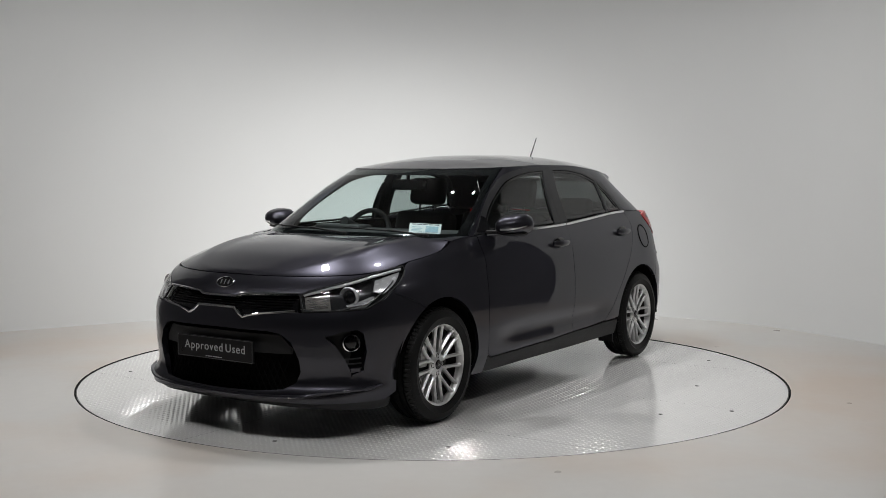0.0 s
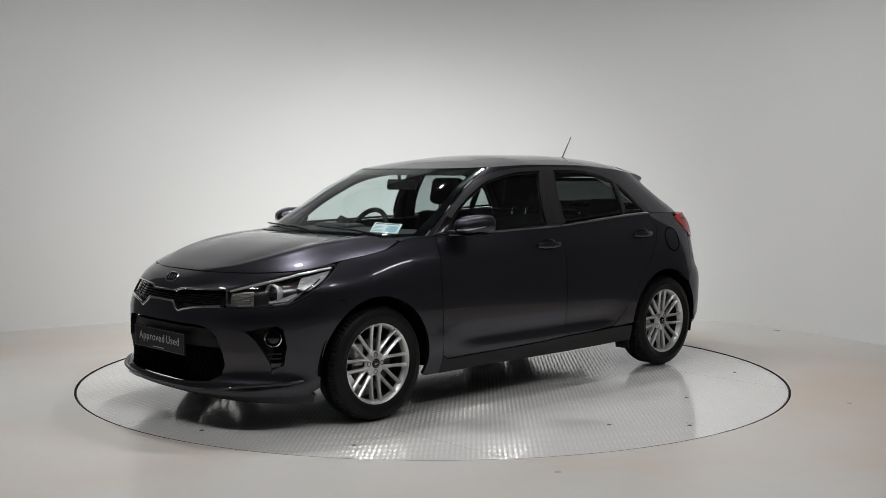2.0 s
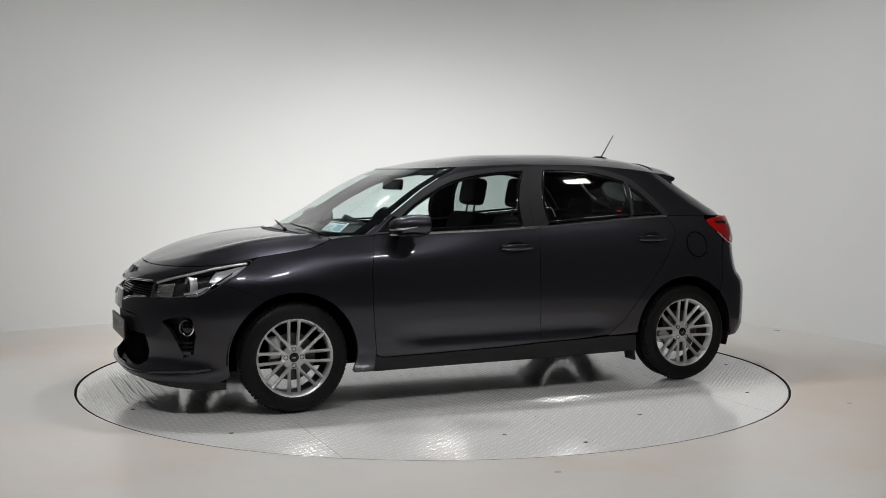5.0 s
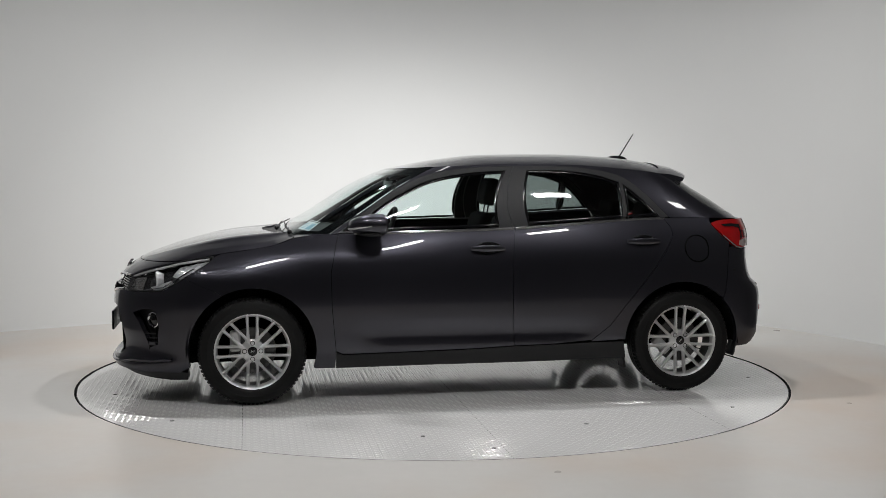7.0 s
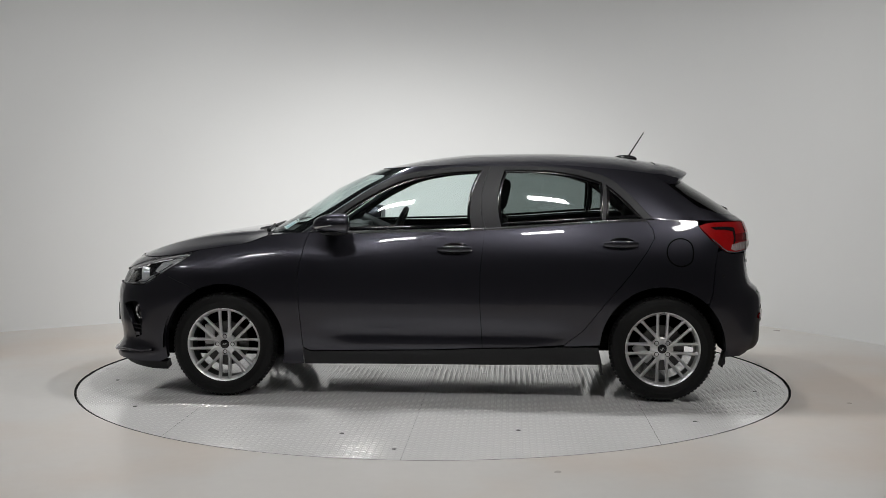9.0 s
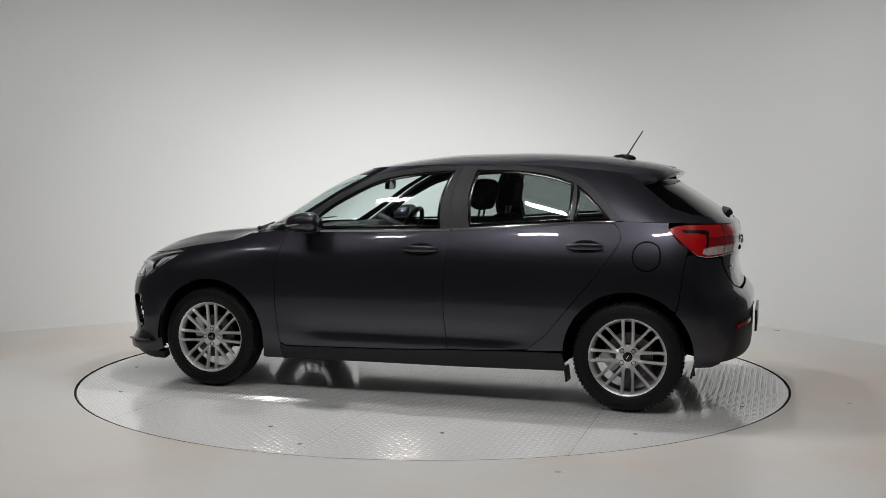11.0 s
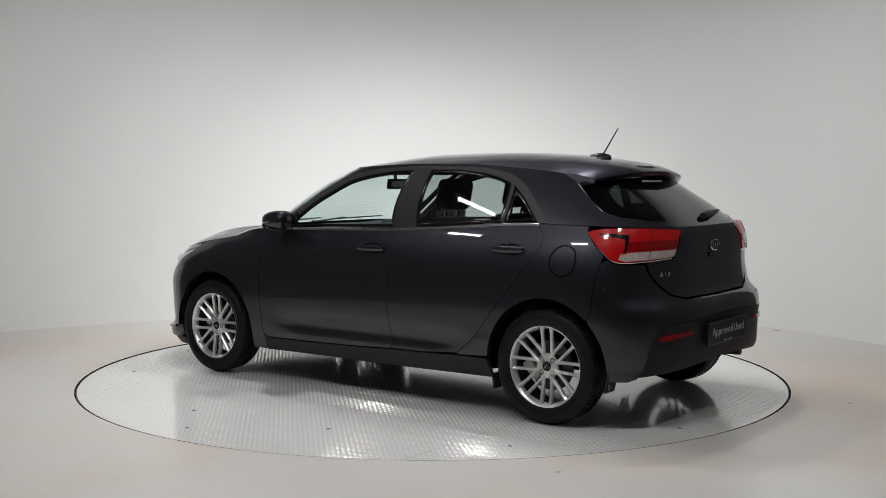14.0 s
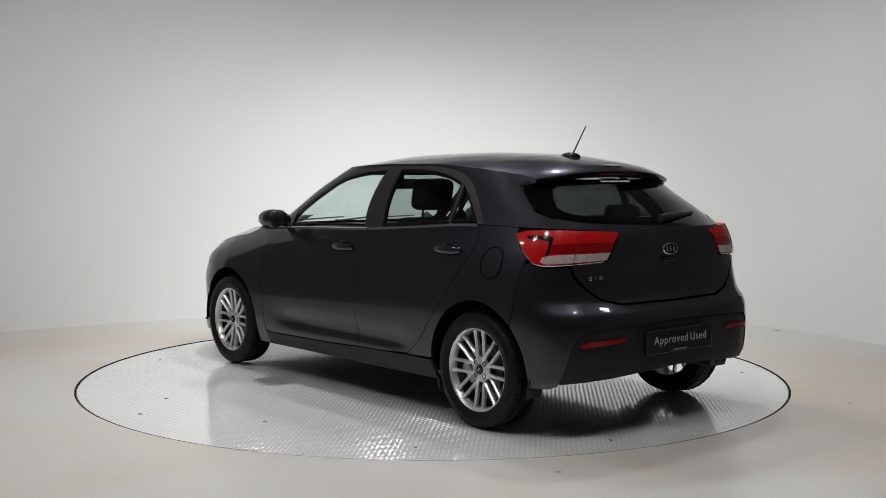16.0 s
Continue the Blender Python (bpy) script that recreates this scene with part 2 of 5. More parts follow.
def build_turntable():
    """A round steel deck of plates with raised tread bars; it turns."""
    deck = new("turntable")
    tagged(deck, "round pale grey steel turntable with tread plate, slowly turning", "turntable")
    # plates: strips across the deck with narrow joints
    lines = (-R_TABLE, -1.25, 0.0, 1.25, R_TABLE)
    for i in range(4):
        for side in (-1, 1):
            lo, hi = lines[i] + 0.0012, lines[i + 1] - 0.0012
            xs = np.linspace(lo, hi, 26)
            bm = bmesh.new()
            edge = [(x, side * math.sqrt(max(R_TABLE**2 - x * x, 0))) for x in xs]
            near = [(x, side * 0.0012) for x in xs]
            top = [[bm.verts.new((*p, -0.004)) for p in row] for row in (near, edge)]
            for k in range(25):
                quad = [top[0][k], top[0][k + 1], top[1][k + 1], top[1][k]]
                bm.faces.new(quad if side > 0 else quad[::-1])
            part("plate", bm, TABLE, deck)
    # added black band: the gap's shade put into the rim's colour
    bm = bmesh.new()
    lathe(bm, [(R_TABLE - 0.005, -0.0028), (R_TABLE - 0.001, -0.0028), (R_TABLE - 0.001, -0.05)], 160, "z")
    part("gap_shade_band", bm, GAP, deck, "black band added to paint the gap's shade on the deck's rim")
    # tread bars, alternately turned, over the whole deck
    pitch, verts, faces = 0.025, [], []
    n = int(R_TABLE / pitch * 1.4143) + 1
    for i in range(-n, n + 1):
        for j in range(-n, n + 1):
            x, y = (i - j) * pitch * 0.7071, (i + j) * pitch * 0.7071
            if x * x + y * y > (R_TABLE - 0.02) ** 2:
                continue
            a = 0.0 if (i + j) % 2 else math.pi / 2
            c, s = math.cos(a), math.sin(a)
            top = -0.0025 if abs(y) < 1.15 and abs(x + 0.1) < 2.1 else -0.0031  # lower outside the car's footprint, imitating tread that fades in bright light
            k = len(verts)
            for u, w, h in ((-0.0115, 0, -0.004), (0, 0.0055, -0.004), (0.0115, 0, -0.004), (0, -0.0055, -0.004), (-0.006, 0, top), (0.006, 0, top)):
                verts.append((x + u * c - w * s, y + u * s + w * c, h))
            faces += [(k, k + 4, k + 1), (k + 1, k + 4, k + 5), (k + 1, k + 5, k + 2), (k + 2, k + 5, k + 3), (k + 3, k + 5, k + 4), (k + 3, k + 4, k)]
    tread = mesh_object("tread", verts, faces, TREAD, deck)
    tagged(tread, "raised tread bars on the steel deck", kind="stuff")
    # scuffs and small dark bolts on the deck
    for x, y in ((1.62, 1.18), (-1.50, 1.35), (0.35, 1.75), (-0.55, 1.62), (1.1, -1.7), (-1.3, -1.6), (0.05, 2.05), (2.0, 0.4), (-2.0, 0.5)):
        bm = bmesh.new()
        lathe(bm, [(0.0001, -0.0005), (0.010, -0.0008), (0.013, -0.004)], 10, "z")
        ob = part("bolt", bm, BRAKE, deck)
        ob.location = (x, y, 0)
    return deck


build_studio()
TURNTABLE = build_turntable()
# ---- the hatchback's body as smooth surfaces (car space: x ahead, y to its left, z up) ----
def smooth(x, knots):
    """Monotone cubic through (x, value) knots, for arrays."""
    k = np.array(sorted(knots), float)
    X, Y = k[:, 0], k[:, 1:]
    h = np.diff(X)[:, None]
    d = np.diff(Y, axis=0) / h
    m = np.zeros_like(Y)
    if len(X) > 2:
        ok = d[:-1] * d[1:] > 0
        m[1:-1] = np.where(ok, 2 * d[:-1] * d[1:] / np.where(ok, d[:-1] + d[1:], 1), 0)
    m[0], m[-1] = d[0], d[-1]
    x = np.clip(np.asarray(x, float), X[0], X[-1])
    i = np.clip(np.searchsorted(X, x, side="right") - 1, 0, len(X) - 2)
    t = ((x - X[i]) / h[i, 0])[..., None]
    hh = h[i]
    out = (2 * t**3 - 3 * t**2 + 1) * Y[i] + (t**3 - 2 * t**2 + t) * hh * m[i] + (3 * t**2 - 2 * t**3) * Y[i + 1] + (t**3 - t**2) * hh * m[i + 1]
    return out[..., 0] if Y.shape[1] == 1 else out


LEVELS = (0.12, 0.30, 0.45, 0.62, 0.75, 0.85, 0.95, 1.06)
WIDTHS = (
    (-1.95, 0.77, 0.825, 0.838, 0.835, 0.81, 0.785, 0.76, 0.71),
    (-1.35, 0.770, 0.838, 0.853, 0.860, 0.853, 0.832, 0.795, 0.742),
    (-0.85, 0.770, 0.840, 0.855, 0.862, 0.853, 0.835, 0.80, 0.75),
    (0.00, 0.770, 0.840, 0.855, 0.861, 0.850, 0.830, 0.795, 0.735),
    (0.85, 0.770, 0.840, 0.855, 0.861, 0.848, 0.820, 0.755, 0.68),
    (1.30, 0.770, 0.838, 0.853, 0.860, 0.842, 0.785, 0.69, 0.59),
    (1.55, 0.77, 0.825, 0.840, 0.845, 0.822, 0.735, 0.61, 0.50),
    (2.15, 0.75, 0.80, 0.815, 0.82, 0.80, 0.71, 0.58, 0.48),
)
NOSE = ((0.10, 1.99), (0.15, 2.065), (0.19, 2.118), (0.225, 2.120), (0.27, 2.098), (0.33, 2.106), (0.42, 2.128), (0.55, 2.13), (0.63, 2.115), (0.70, 2.085), (0.76, 2.03), (0.80, 1.965), (0.90, 1.72), (1.06, 1.5))
TAIL = ((0.10, -1.86), (0.25, -1.90), (0.33, -1.942), (0.45, -1.945), (0.55, -1.945), (0.60, -1.938), (0.64, -1.915), (0.68, -1.872), (0.72, -1.856), (0.80, -1.846), (0.95, -1.858), (1.0, -1.848), (1.06, -1.82))
ARC, SIDE, X0 = 1.1, 2.9, 1.45


def body(q):
    """Lower body: q holds rows (s, z); s runs round from the nose's middle (0) along the side to the tail's middle (5.1)."""
    s, z = np.asarray(q, float).T
    front, rear = s < ARC, s > ARC + SIDE
    a = np.where(front, s / ARC, np.where(rear, (2 * ARC + SIDE - s) / ARC, 1.0)) * np.pi / 2
    n = np.where(rear, 3.6, smooth(z, ((0.12, 3.0), (0.22, 2.95), (0.30, 2.5), (0.40, 2.38), (0.60, 2.34), (0.70, 2.18), (0.85, 2.25), (1.06, 2.2))))
    c, si = np.abs(np.cos(a)), np.abs(np.sin(a))
    r = (c**n + si**n) ** (-1 / n)
    reach = np.where(rear, smooth(z, TAIL) + X0, smooth(z, NOSE) - X0)
    x = np.where(front | rear, np.where(rear, -X0, X0) + reach * r * c, X0 - (s - ARC))
    w = smooth(x, WIDTHS)
    lv = np.array(LEVELS)
    y = np.empty_like(x)
    for i in range(len(x)):
        y[i] = w_at(z[i], lv, w[i])
    y = y * np.where(front | rear, r * si * np.sign(np.sin(a) + 1e-12), 1.0)
    ease = np.clip((0.80 - x) / 0.32, 0, 1), np.clip((x + 0.85) / 0.3, 0, 1)
    y = y - 0.017 * np.exp(-(((z - 0.385) / 0.055) ** 2)) * ease[0] ** 2 * (3 - 2 * ease[0]) * ease[1] ** 2 * (3 - 2 * ease[1])
    return np.stack([x, y, z], -1)


def w_at(z, lv, row):
    h = np.diff(lv)
    d = np.diff(row) / h
    m = np.empty_like(row)
    m[1:-1] = (d[:-1] * h[1:] + d[1:] * h[:-1]) / (h[:-1] + h[1:])
    m[0], m[-1] = d[0], d[-1]
    z = min(max(z, lv[0]), lv[-1])
    i = min(int(np.searchsorted(lv, z, side="right")) - 1, len(lv) - 2)
    t = (z - lv[i]) / h[i]
    return (2 * t**3 - 3 * t**2 + 1) * row[i] + (t**3 - 2 * t**2 + t) * h[i] * m[i] + (3 * t**2 - 2 * t**3) * row[i + 1] + (t**3 - t**2) * h[i] * m[i + 1]


BELT = ((0.9, 0.966), (0.71, 0.973), (-0.256, 1.0), (-0.49, 1.015), (-1.207, 1.055), (-1.45, 1.052), (-1.9, 1.04))
RAIL = ((0.40, 1.352), (0.10, 1.366), (-0.25, 1.378), (-0.60, 1.377), (-1.0, 1.352), (-1.3, 1.318), (-1.5, 1.29))
CROWN = ((0.40, 1.352), (0.33, 1.368), (0.107, 1.412), (-0.21, 1.444), (-0.607, 1.450), (-1.015, 1.434), (-1.40, 1.378), (-1.6, 1.335))


def cabin(q):
    """Greenhouse: rows (s, v); v from the belt (0) to the roof's rail (1)."""
    s, v = np.asarray(q, float).T
    front, rear = s < ARC, s > ARC + SIDE
    a = np.where(front, s / ARC, np.where(rear, (2 * ARC + SIDE - s) / ARC, 1.0)) * np.pi / 2
    xa, xb = 0.40 - 0.55 * v, -1.25 + 0.22 * v
    n = np.where(rear, 3.6 - 0.4 * v, 4.6 - 0.6 * v)
    c, si = np.abs(np.cos(a)), np.abs(np.sin(a))
    r = (c**n + si**n) ** (-1 / n)
    fx, rx = smooth(v, ((0.0, 1.10), (0.345, 0.872), (0.68, 0.675), (0.90, 0.505), (1.0, 0.405))), -1.835 + 0.37 * v - 0.05 * v * (1 - v)
    x = np.where(front, xa + (fx - xa) * r * c, np.where(rear, xb + (rx - xb) * r * c, xa + (xb - xa) * (s - ARC) / SIDE))
    base = smooth(x, ((1.1, 0.74), (0.75, 0.742), (0.3, 0.744), (-0.3, 0.742), (-0.9, 0.745), (-1.3, 0.735), (-1.9, 0.70)))
    top = smooth(x, ((0.4, 0.585), (0.1, 0.592), (-0.5, 0.598), (-1.0, 0.59), (-1.5, 0.56)))
    y = (base + (top - base) * v + 0.035 * v * (1 - v)) * np.where(front | rear, r * si * np.sign(np.sin(a) + 1e-12), 1.0)
    low, high = smooth(x, BELT), smooth(x, RAIL)
    return np.stack([x, y, low + (high - low) * v], -1)


def roof(q):
    """Roof: rows (x, e); e runs from the left rail (1) to the right one (-1)."""
    x, e = np.asarray(q, float).T
    n = np.where(x > -0.15, 4.0, 3.2)
    far = np.where(x > -0.15, (x + 0.15) / 0.555, np.where(x < -1.03, (-1.03 - x) / 0.435, 0))
    edge = smooth(x, ((0.4, 0.585), (0.1, 0.592), (-0.5, 0.598), (-1.0, 0.59), (-1.5, 0.56))) * np.clip(1 - np.clip(far, 0, 1) ** n, 0, 1) ** (1 / n)
    low, high = smooth(x, RAIL), smooth(x, CROWN)
    return np.stack([x, edge * e, high - (high - low) * np.abs(e) ** 2.6], -1)


HOOD = ((2.0, 0.775), (1.965, 0.80), (1.854, 0.842), (1.663, 0.902), (1.475, 0.941), (1.247, 0.966), (0.7, 0.985))
WING = ((2.0, 0.775), (1.965, 0.80), (1.9, 0.803), (1.75, 0.812), (1.60, 0.832), (1.47, 0.858), (1.17, 0.905), (1.03, 0.952), (0.9, 0.966), (0.7, 0.972))


def wing_edge(x):
    """Half width at the wing's upper edge, ahead of the doors."""
    x = np.asarray(x, float)
    z = smooth(x, WING)
    out = np.empty_like(x)
    for i in range(len(x)):
        lo, hi = 0.0, 4.0
        for _ in range(26):
            mid = (lo + hi) / 2
            if body([(mid, z[i])])[0, 0] > x[i]:
                lo = mid
            else:
                hi = mid
        out[i] = body([(lo, z[i])])[0, 1]
    return out


EDGE_X = 0.7 + 1.263 * np.sin(np.linspace(0, np.pi / 2, 70))
EDGE = [tuple(p) for p in np.stack([EDGE_X, wing_edge(EDGE_X)], -1)]


def hood(q):
    """Bonnet and cowl: rows (x, e); e from the left wing (1) to the right one (-1)."""
    x, e = np.asarray(q, float).T
    edge = smooth(x, EDGE)
    low, high = smooth(x, WING), np.maximum(smooth(x, HOOD), smooth(x, WING))
    rise = 0.013 * np.exp(-(((np.abs(e) - 0.70) / 0.075) ** 2)) * np.clip((1.93 - x) / 0.5, 0, 1)
    return np.stack([x, edge * e, high - (high - low) * np.abs(e) ** 4.2 + rise], -1)


def on_side(x, z):
    """The (s, z) of body() at that x."""
    lo, hi = 0.0, 2 * ARC + SIDE
    for _ in range(30):
        mid = (lo + hi) / 2
        lo, hi = (mid, hi) if body([(mid, z)])[0, 0] > x else (lo, mid)
    return lo, z


def on_nose(y, z):
    lo, hi = 0.0, ARC
    for _ in range(26):
        mid = (lo + hi) / 2
        lo, hi = (mid, hi) if body([(mid, z)])[0, 1] < y else (lo, mid)
    return lo, z


def on_tail(y, z):
    lo, hi = ARC + SIDE, 2 * ARC + SIDE
    for _ in range(26):
        mid = (lo + hi) / 2
        lo, hi = (lo, mid) if body([(mid, z)])[0, 1] < y else (mid, hi)
    return lo, z


# ---- panels cut out of the body surfaces ----
def cut(poly, axis, at, keep_low):
    """The part of a polygon on one side of a line."""
    out = []
    for i in range(len(poly)):
        a, b = poly[i - 1], poly[i]
        fa, fb = (at - a[axis], at - b[axis]) if keep_low else (a[axis] - at, b[axis] - at)
        if (fa >= 0) != (fb >= 0):
            t = fa / (fa - fb)
            p = [a[0] + (b[0] - a[0]) * t, a[1] + (b[1] - a[1]) * t]
            p[axis] = at
            out.append(tuple(p))
        if fb >= 0:
            out.append(tuple(b))
    return out


def inset(poly, d):
    """Draw a polygon's outline in by d."""
    p = np.array(poly, float)
    keep = [i for i in range(len(p)) if np.linalg.norm(p[i] - p[i - 1]) > 1e-5]
    p = p[keep]
    area = 0.5 * np.sum(p[:, 0] * np.roll(p[:, 1], -1) - np.roll(p[:, 0], -1) * p[:, 1])
    e = np.roll(p, -1, 0) - p
    e /= np.linalg.norm(e, axis=1)[:, None]
    n = np.stack([-e[:, 1], e[:, 0]], -1) * (1 if area > 0 else -1)
    out = []
    for i in range(len(p)):
        b = n[i] + n[i - 1]
        k = max(b @ b, 0.35)
        out.append(tuple(p[i] + b * (2 * d / k)))
    return out


def unspike(p):
    """Take out spikes and doubled points that clipping leaves."""
    p = list(p)
    again = True
    while again and len(p) > 2:
        again = False
        for i in range(len(p)):
            a, b, d = p[i - 2], p[i - 1], p[i]
            u, v = (b[0] - a[0], b[1] - a[1]), (d[0] - b[0], d[1] - b[1])
            lu, lv = math.hypot(*u), math.hypot(*v)
            if lv < 1e-7 or lu < 1e-7 or (abs(u[0] * v[1] - u[1] * v[0]) < 1e-5 * lu * lv and u[0] * v[0] + u[1] * v[1] < 0):
                p.pop(i - 1 if i else len(p) - 1)
                again = True
                break
    return p


def surface_normals(surf, q, flip=1.0):
    q = np.asarray(q, float)
    h = 1e-3
    du = surf(q + (h, 0)) - surf(q - (h, 0))
    dv = surf(q + (0, h)) - surf(q - (0, h))
    n = np.cross(du, dv) * flip
    return n / np.maximum(np.linalg.norm(n, axis=1), 1e-12)[:, None]


BODY_LINES = (np.concatenate([np.linspace(0, ARC, 25)[:-1], np.linspace(ARC, ARC + SIDE, 61)[:-1], np.linspace(ARC + SIDE, 2 * ARC + SIDE, 27)]), np.arange(0.10, 1.10, 0.032))
CABIN_LINES = (BODY_LINES[0], np.linspace(0, 1, 13))
TOP_LINES = (np.concatenate([np.linspace(-1.6, 0.30, 40), (0.33, 0.355, 0.375, 0.39, 0.398, 0.41, 0.44), np.linspace(0.5, 1.85, 28), np.linspace(1.865, 1.94, 6), (1.948, 1.954, 1.958, 1.97, 2.1)]), np.linspace(-1, 1, 33))


def sheet(name, surf, lines, poly, mat, parent, label="", both=False, right=False, depth=0.02, lift=0.0, gap=0.0018, flip=1.0):
    """One panel: the outline poly, in the surface's own two coordinates, cut out of that surface with a turned-in edge."""
    poly = inset(poly, gap) if gap else [tuple(p) for p in poly]
    if both:
        if surf in (body, cabin):
            end = 2 * ARC + SIDE
            poly = [(0.0 if u < 0.004 else end if u > end - 0.004 else u, v) for u, v in poly]
        else:
            poly = [(u, 0.0 if abs(v) < 0.004 else v) for u, v in poly]
    us = [p[0] for p in poly]
    index, params, faces = {}, [], []

    def vid(p):
        key = (round(p[0], 6), round(p[1], 6))
        if key not in index:
            index[key] = len(params)
            params.append(p)
        return index[key]

    U = [u for u in lines[0] if min(us) - 1 < u < max(us) + 1]
    for a, b in zip(U[:-1], U[1:]):
        if b < min(us) or a > max(us):
            continue
        strip = cut(cut(poly, 0, a, False), 0, b, True) if len(poly) > 2 else []
        if len(strip) < 3:
            continue
        for c, d in zip(lines[1][:-1], lines[1][1:]):
            cell = cut(cut(strip, 1, c, False), 1, d, True) if strip else []
            cell = unspike(cell)
            if len(cell) < 3:
                continue
            ids = []
            for p in cell:
                i = vid(p)
                if not ids or ids[-1] != i:
                    ids.append(i)
            if len(ids) > 2 and ids[0] == ids[-1]:
                ids.pop()
            if len(set(ids)) < 3:
                continue
            if len(set(ids)) < len(ids):
                seen = []
                for i in ids:
                    if i not in seen:
                        seen.append(i)
                ids = seen
            faces.append(ids)
    q = np.array(params)
    inside = q.copy()
    normal = surface_normals(surf, inside, flip)
    pos = surf(q) + normal * lift
    # outline edges get a turned-in flange
    count = {}
    for f in faces:
        for i in range(len(f)):
            k = (f[i - 1], f[i])
            count[k] = count.get(k, 0) + 1
    rim = [k for k in count if (k[1], k[0]) not in count]
    verts, norms, polys = [tuple(p) for p in pos], [tuple(n) for n in normal], [list(f) for f in faces]
    orient = 0.0
    for f in faces[:40]:
        a, b, c = pos[f[0]], pos[f[1]], pos[f[2]]
        orient += np.dot(np.cross(b - a, c - a), normal[f[0]])
    if orient < 0:
        polys = [f[::-1] for f in polys]
    for a, b in rim:
        if both and abs(pos[a][1]) < 2e-3 and abs(pos[b][1]) < 2e-3:
            continue
        along = pos[b] - pos[a]
        out = np.cross(along, normal[a]) * (1 if orient > 0 else -1)
        ln = np.linalg.norm(out)
        if ln < 1e-9:
            continue
        out /= ln
        k = len(verts)
        verts += [tuple(pos[a]), tuple(pos[b]), tuple(pos[b] - normal[b] * depth), tuple(pos[a] - normal[a] * depth)]
        norms += [tuple(out)] * 4
        polys.append([k + 1, k, k + 3, k + 2] if orient > 0 else [k, k + 1, k + 2, k + 3])
    V, N = np.array(verts), np.array(norms)
    flipy = np.array([1, -1, 1])
    if both:
        k = len(V)
        on_axis = np.abs(V[:, 1]) < 2e-3
        V[on_axis, 1] = 0
        N[on_axis & (np.arange(k) < len(pos)), 1] = 0
        polys = polys + [[i + k for i in f[::-1]] for f in polys]
        V, N = np.vstack([V, V * flipy]), np.vstack([N, N * flipy])
    elif right:
        V, N, polys = V * flipy, N * flipy, [f[::-1] for f in polys]
    return mesh_object(name, V, polys, mat, parent, label, normals=N)


def band(name, surf, outline, width, mat, parent, label="", lift=0.0, right=False, unit=1.0):
    """A closed strip of that width just inside an outline on a surface."""
    fine = []
    for i in range(len(outline)):
        a, b = np.array(outline[i - 1]), np.array(outline[i])
        for t in np.linspace(0, 1, 7)[:-1]:
            fine.append(tuple(a + (b - a) * t))
    o = np.array(fine)
    pos = surf(o)
    nor = surface_normals(surf, o)
    mid = pos.mean(0)
    k = len(o)
    tang = np.roll(pos, -1, 0) - np.roll(pos, 1, 0)
    inw = np.cross(nor, tang)
    inw /= np.maximum(np.linalg.norm(inw, axis=1), 1e-9)[:, None]
    if np.sum(inw * (mid - pos)) < 0:
        inw = -inw
    rows = [pos + nor * lift, pos + nor * (lift + 0.002) + inw * width * 0.5, pos + nor * lift + inw * width, pos + nor * (lift - 0.01) + inw * width]
    sgn = np.array([1, -1 if right else 1, 1])
    bm = bmesh.new()
    vs = [[bm.verts.new(tuple(p * sgn)) for p in row] for row in rows]
    for a, b in zip(vs[:-1], vs[1:]):
        for i in range(k):
            j = (i + 1) % k
            bm.faces.new((a[i], a[j], b[j], b[i]))
    bmesh.ops.recalc_face_normals(bm, faces=bm.faces)
    return part(name, bm, mat, parent, label, True)


def tube(name, surf, params, radius, mat, parent, label="", lift=0.0, mirror=False, right=False, flat=1.0, steps=4):
    """A slim bar that follows points on a surface."""
    q = []
    for a, b in zip(params[:-1], params[1:]):
        for t in np.linspace(0, 1, steps + 1)[:-1]:
            q.append((a[0] + (b[0] - a[0]) * t, a[1] + (b[1] - a[1]) * t))
    q = np.array(q + [params[-1]], float)
    nor = surface_normals(surf, q)
    pos = surf(q) + nor * lift
    if mirror:
        f = np.array([1, -1, 1])
        pos, nor = np.vstack([pos[::-1] * f, pos[1:]]), np.vstack([nor[::-1] * f, nor[1:]])
    if right:
        pos, nor = pos * (1, -1, 1), nor * (1, -1, 1)
    tang = np.gradient(pos, axis=0)
    tang /= np.linalg.norm(tang, axis=1)[:, None]
    side = np.cross(tang, nor)
    bm = bmesh.new()
    rings = [[bm.verts.new(tuple(p + radius * (flat * math.cos(a) * n + math.sin(a) * w))) for a in np.linspace(0, 2 * math.pi, 9)[:-1]] for p, n, w in zip(pos, nor, side)]
    for a, b in zip(rings[:-1], rings[1:]):
        for k in range(8):
            bm.faces.new((a[k], a[(k + 1) % 8], b[(k + 1) % 8], b[k]))
    bm.faces.new(rings[0]), bm.faces.new(rings[-1])
    bmesh.ops.recalc_face_normals(bm, faces=bm.faces)
    return part(name, bm, mat, parent, label, True)


def on_cabin(x, z):
    low, high = float(smooth([x], BELT)[0]), float(smooth([x], RAIL)[0])
    v = (z - low) / (high - low)
    lo, hi = 0.0, 2 * ARC + SIDE
    for _ in range(30):
        mid = (lo + hi) / 2
        lo, hi = (mid, hi) if cabin([(mid, v)])[0, 0] > x else (lo, mid)
    return lo, v


def bow(points, n=5):
    """An open smooth curve through points."""
    p = np.array([2 * np.array(points[0]) - points[1], *points, 2 * np.array(points[-1]) - points[-2]], float)
    out = []
    for i in range(1, len(p) - 2):
        for t in np.linspace(0, 1, n + 1)[:-1]:
            a, b, c, d = p[i - 1 : i + 3]
            out.append(tuple(0.5 * (2 * b + (c - a) * t + (2 * a - 5 * b + 4 * c - d) * t**2 + (3 * b - a - 3 * c + d) * t**3)))
    return out + [tuple(p[-2])]


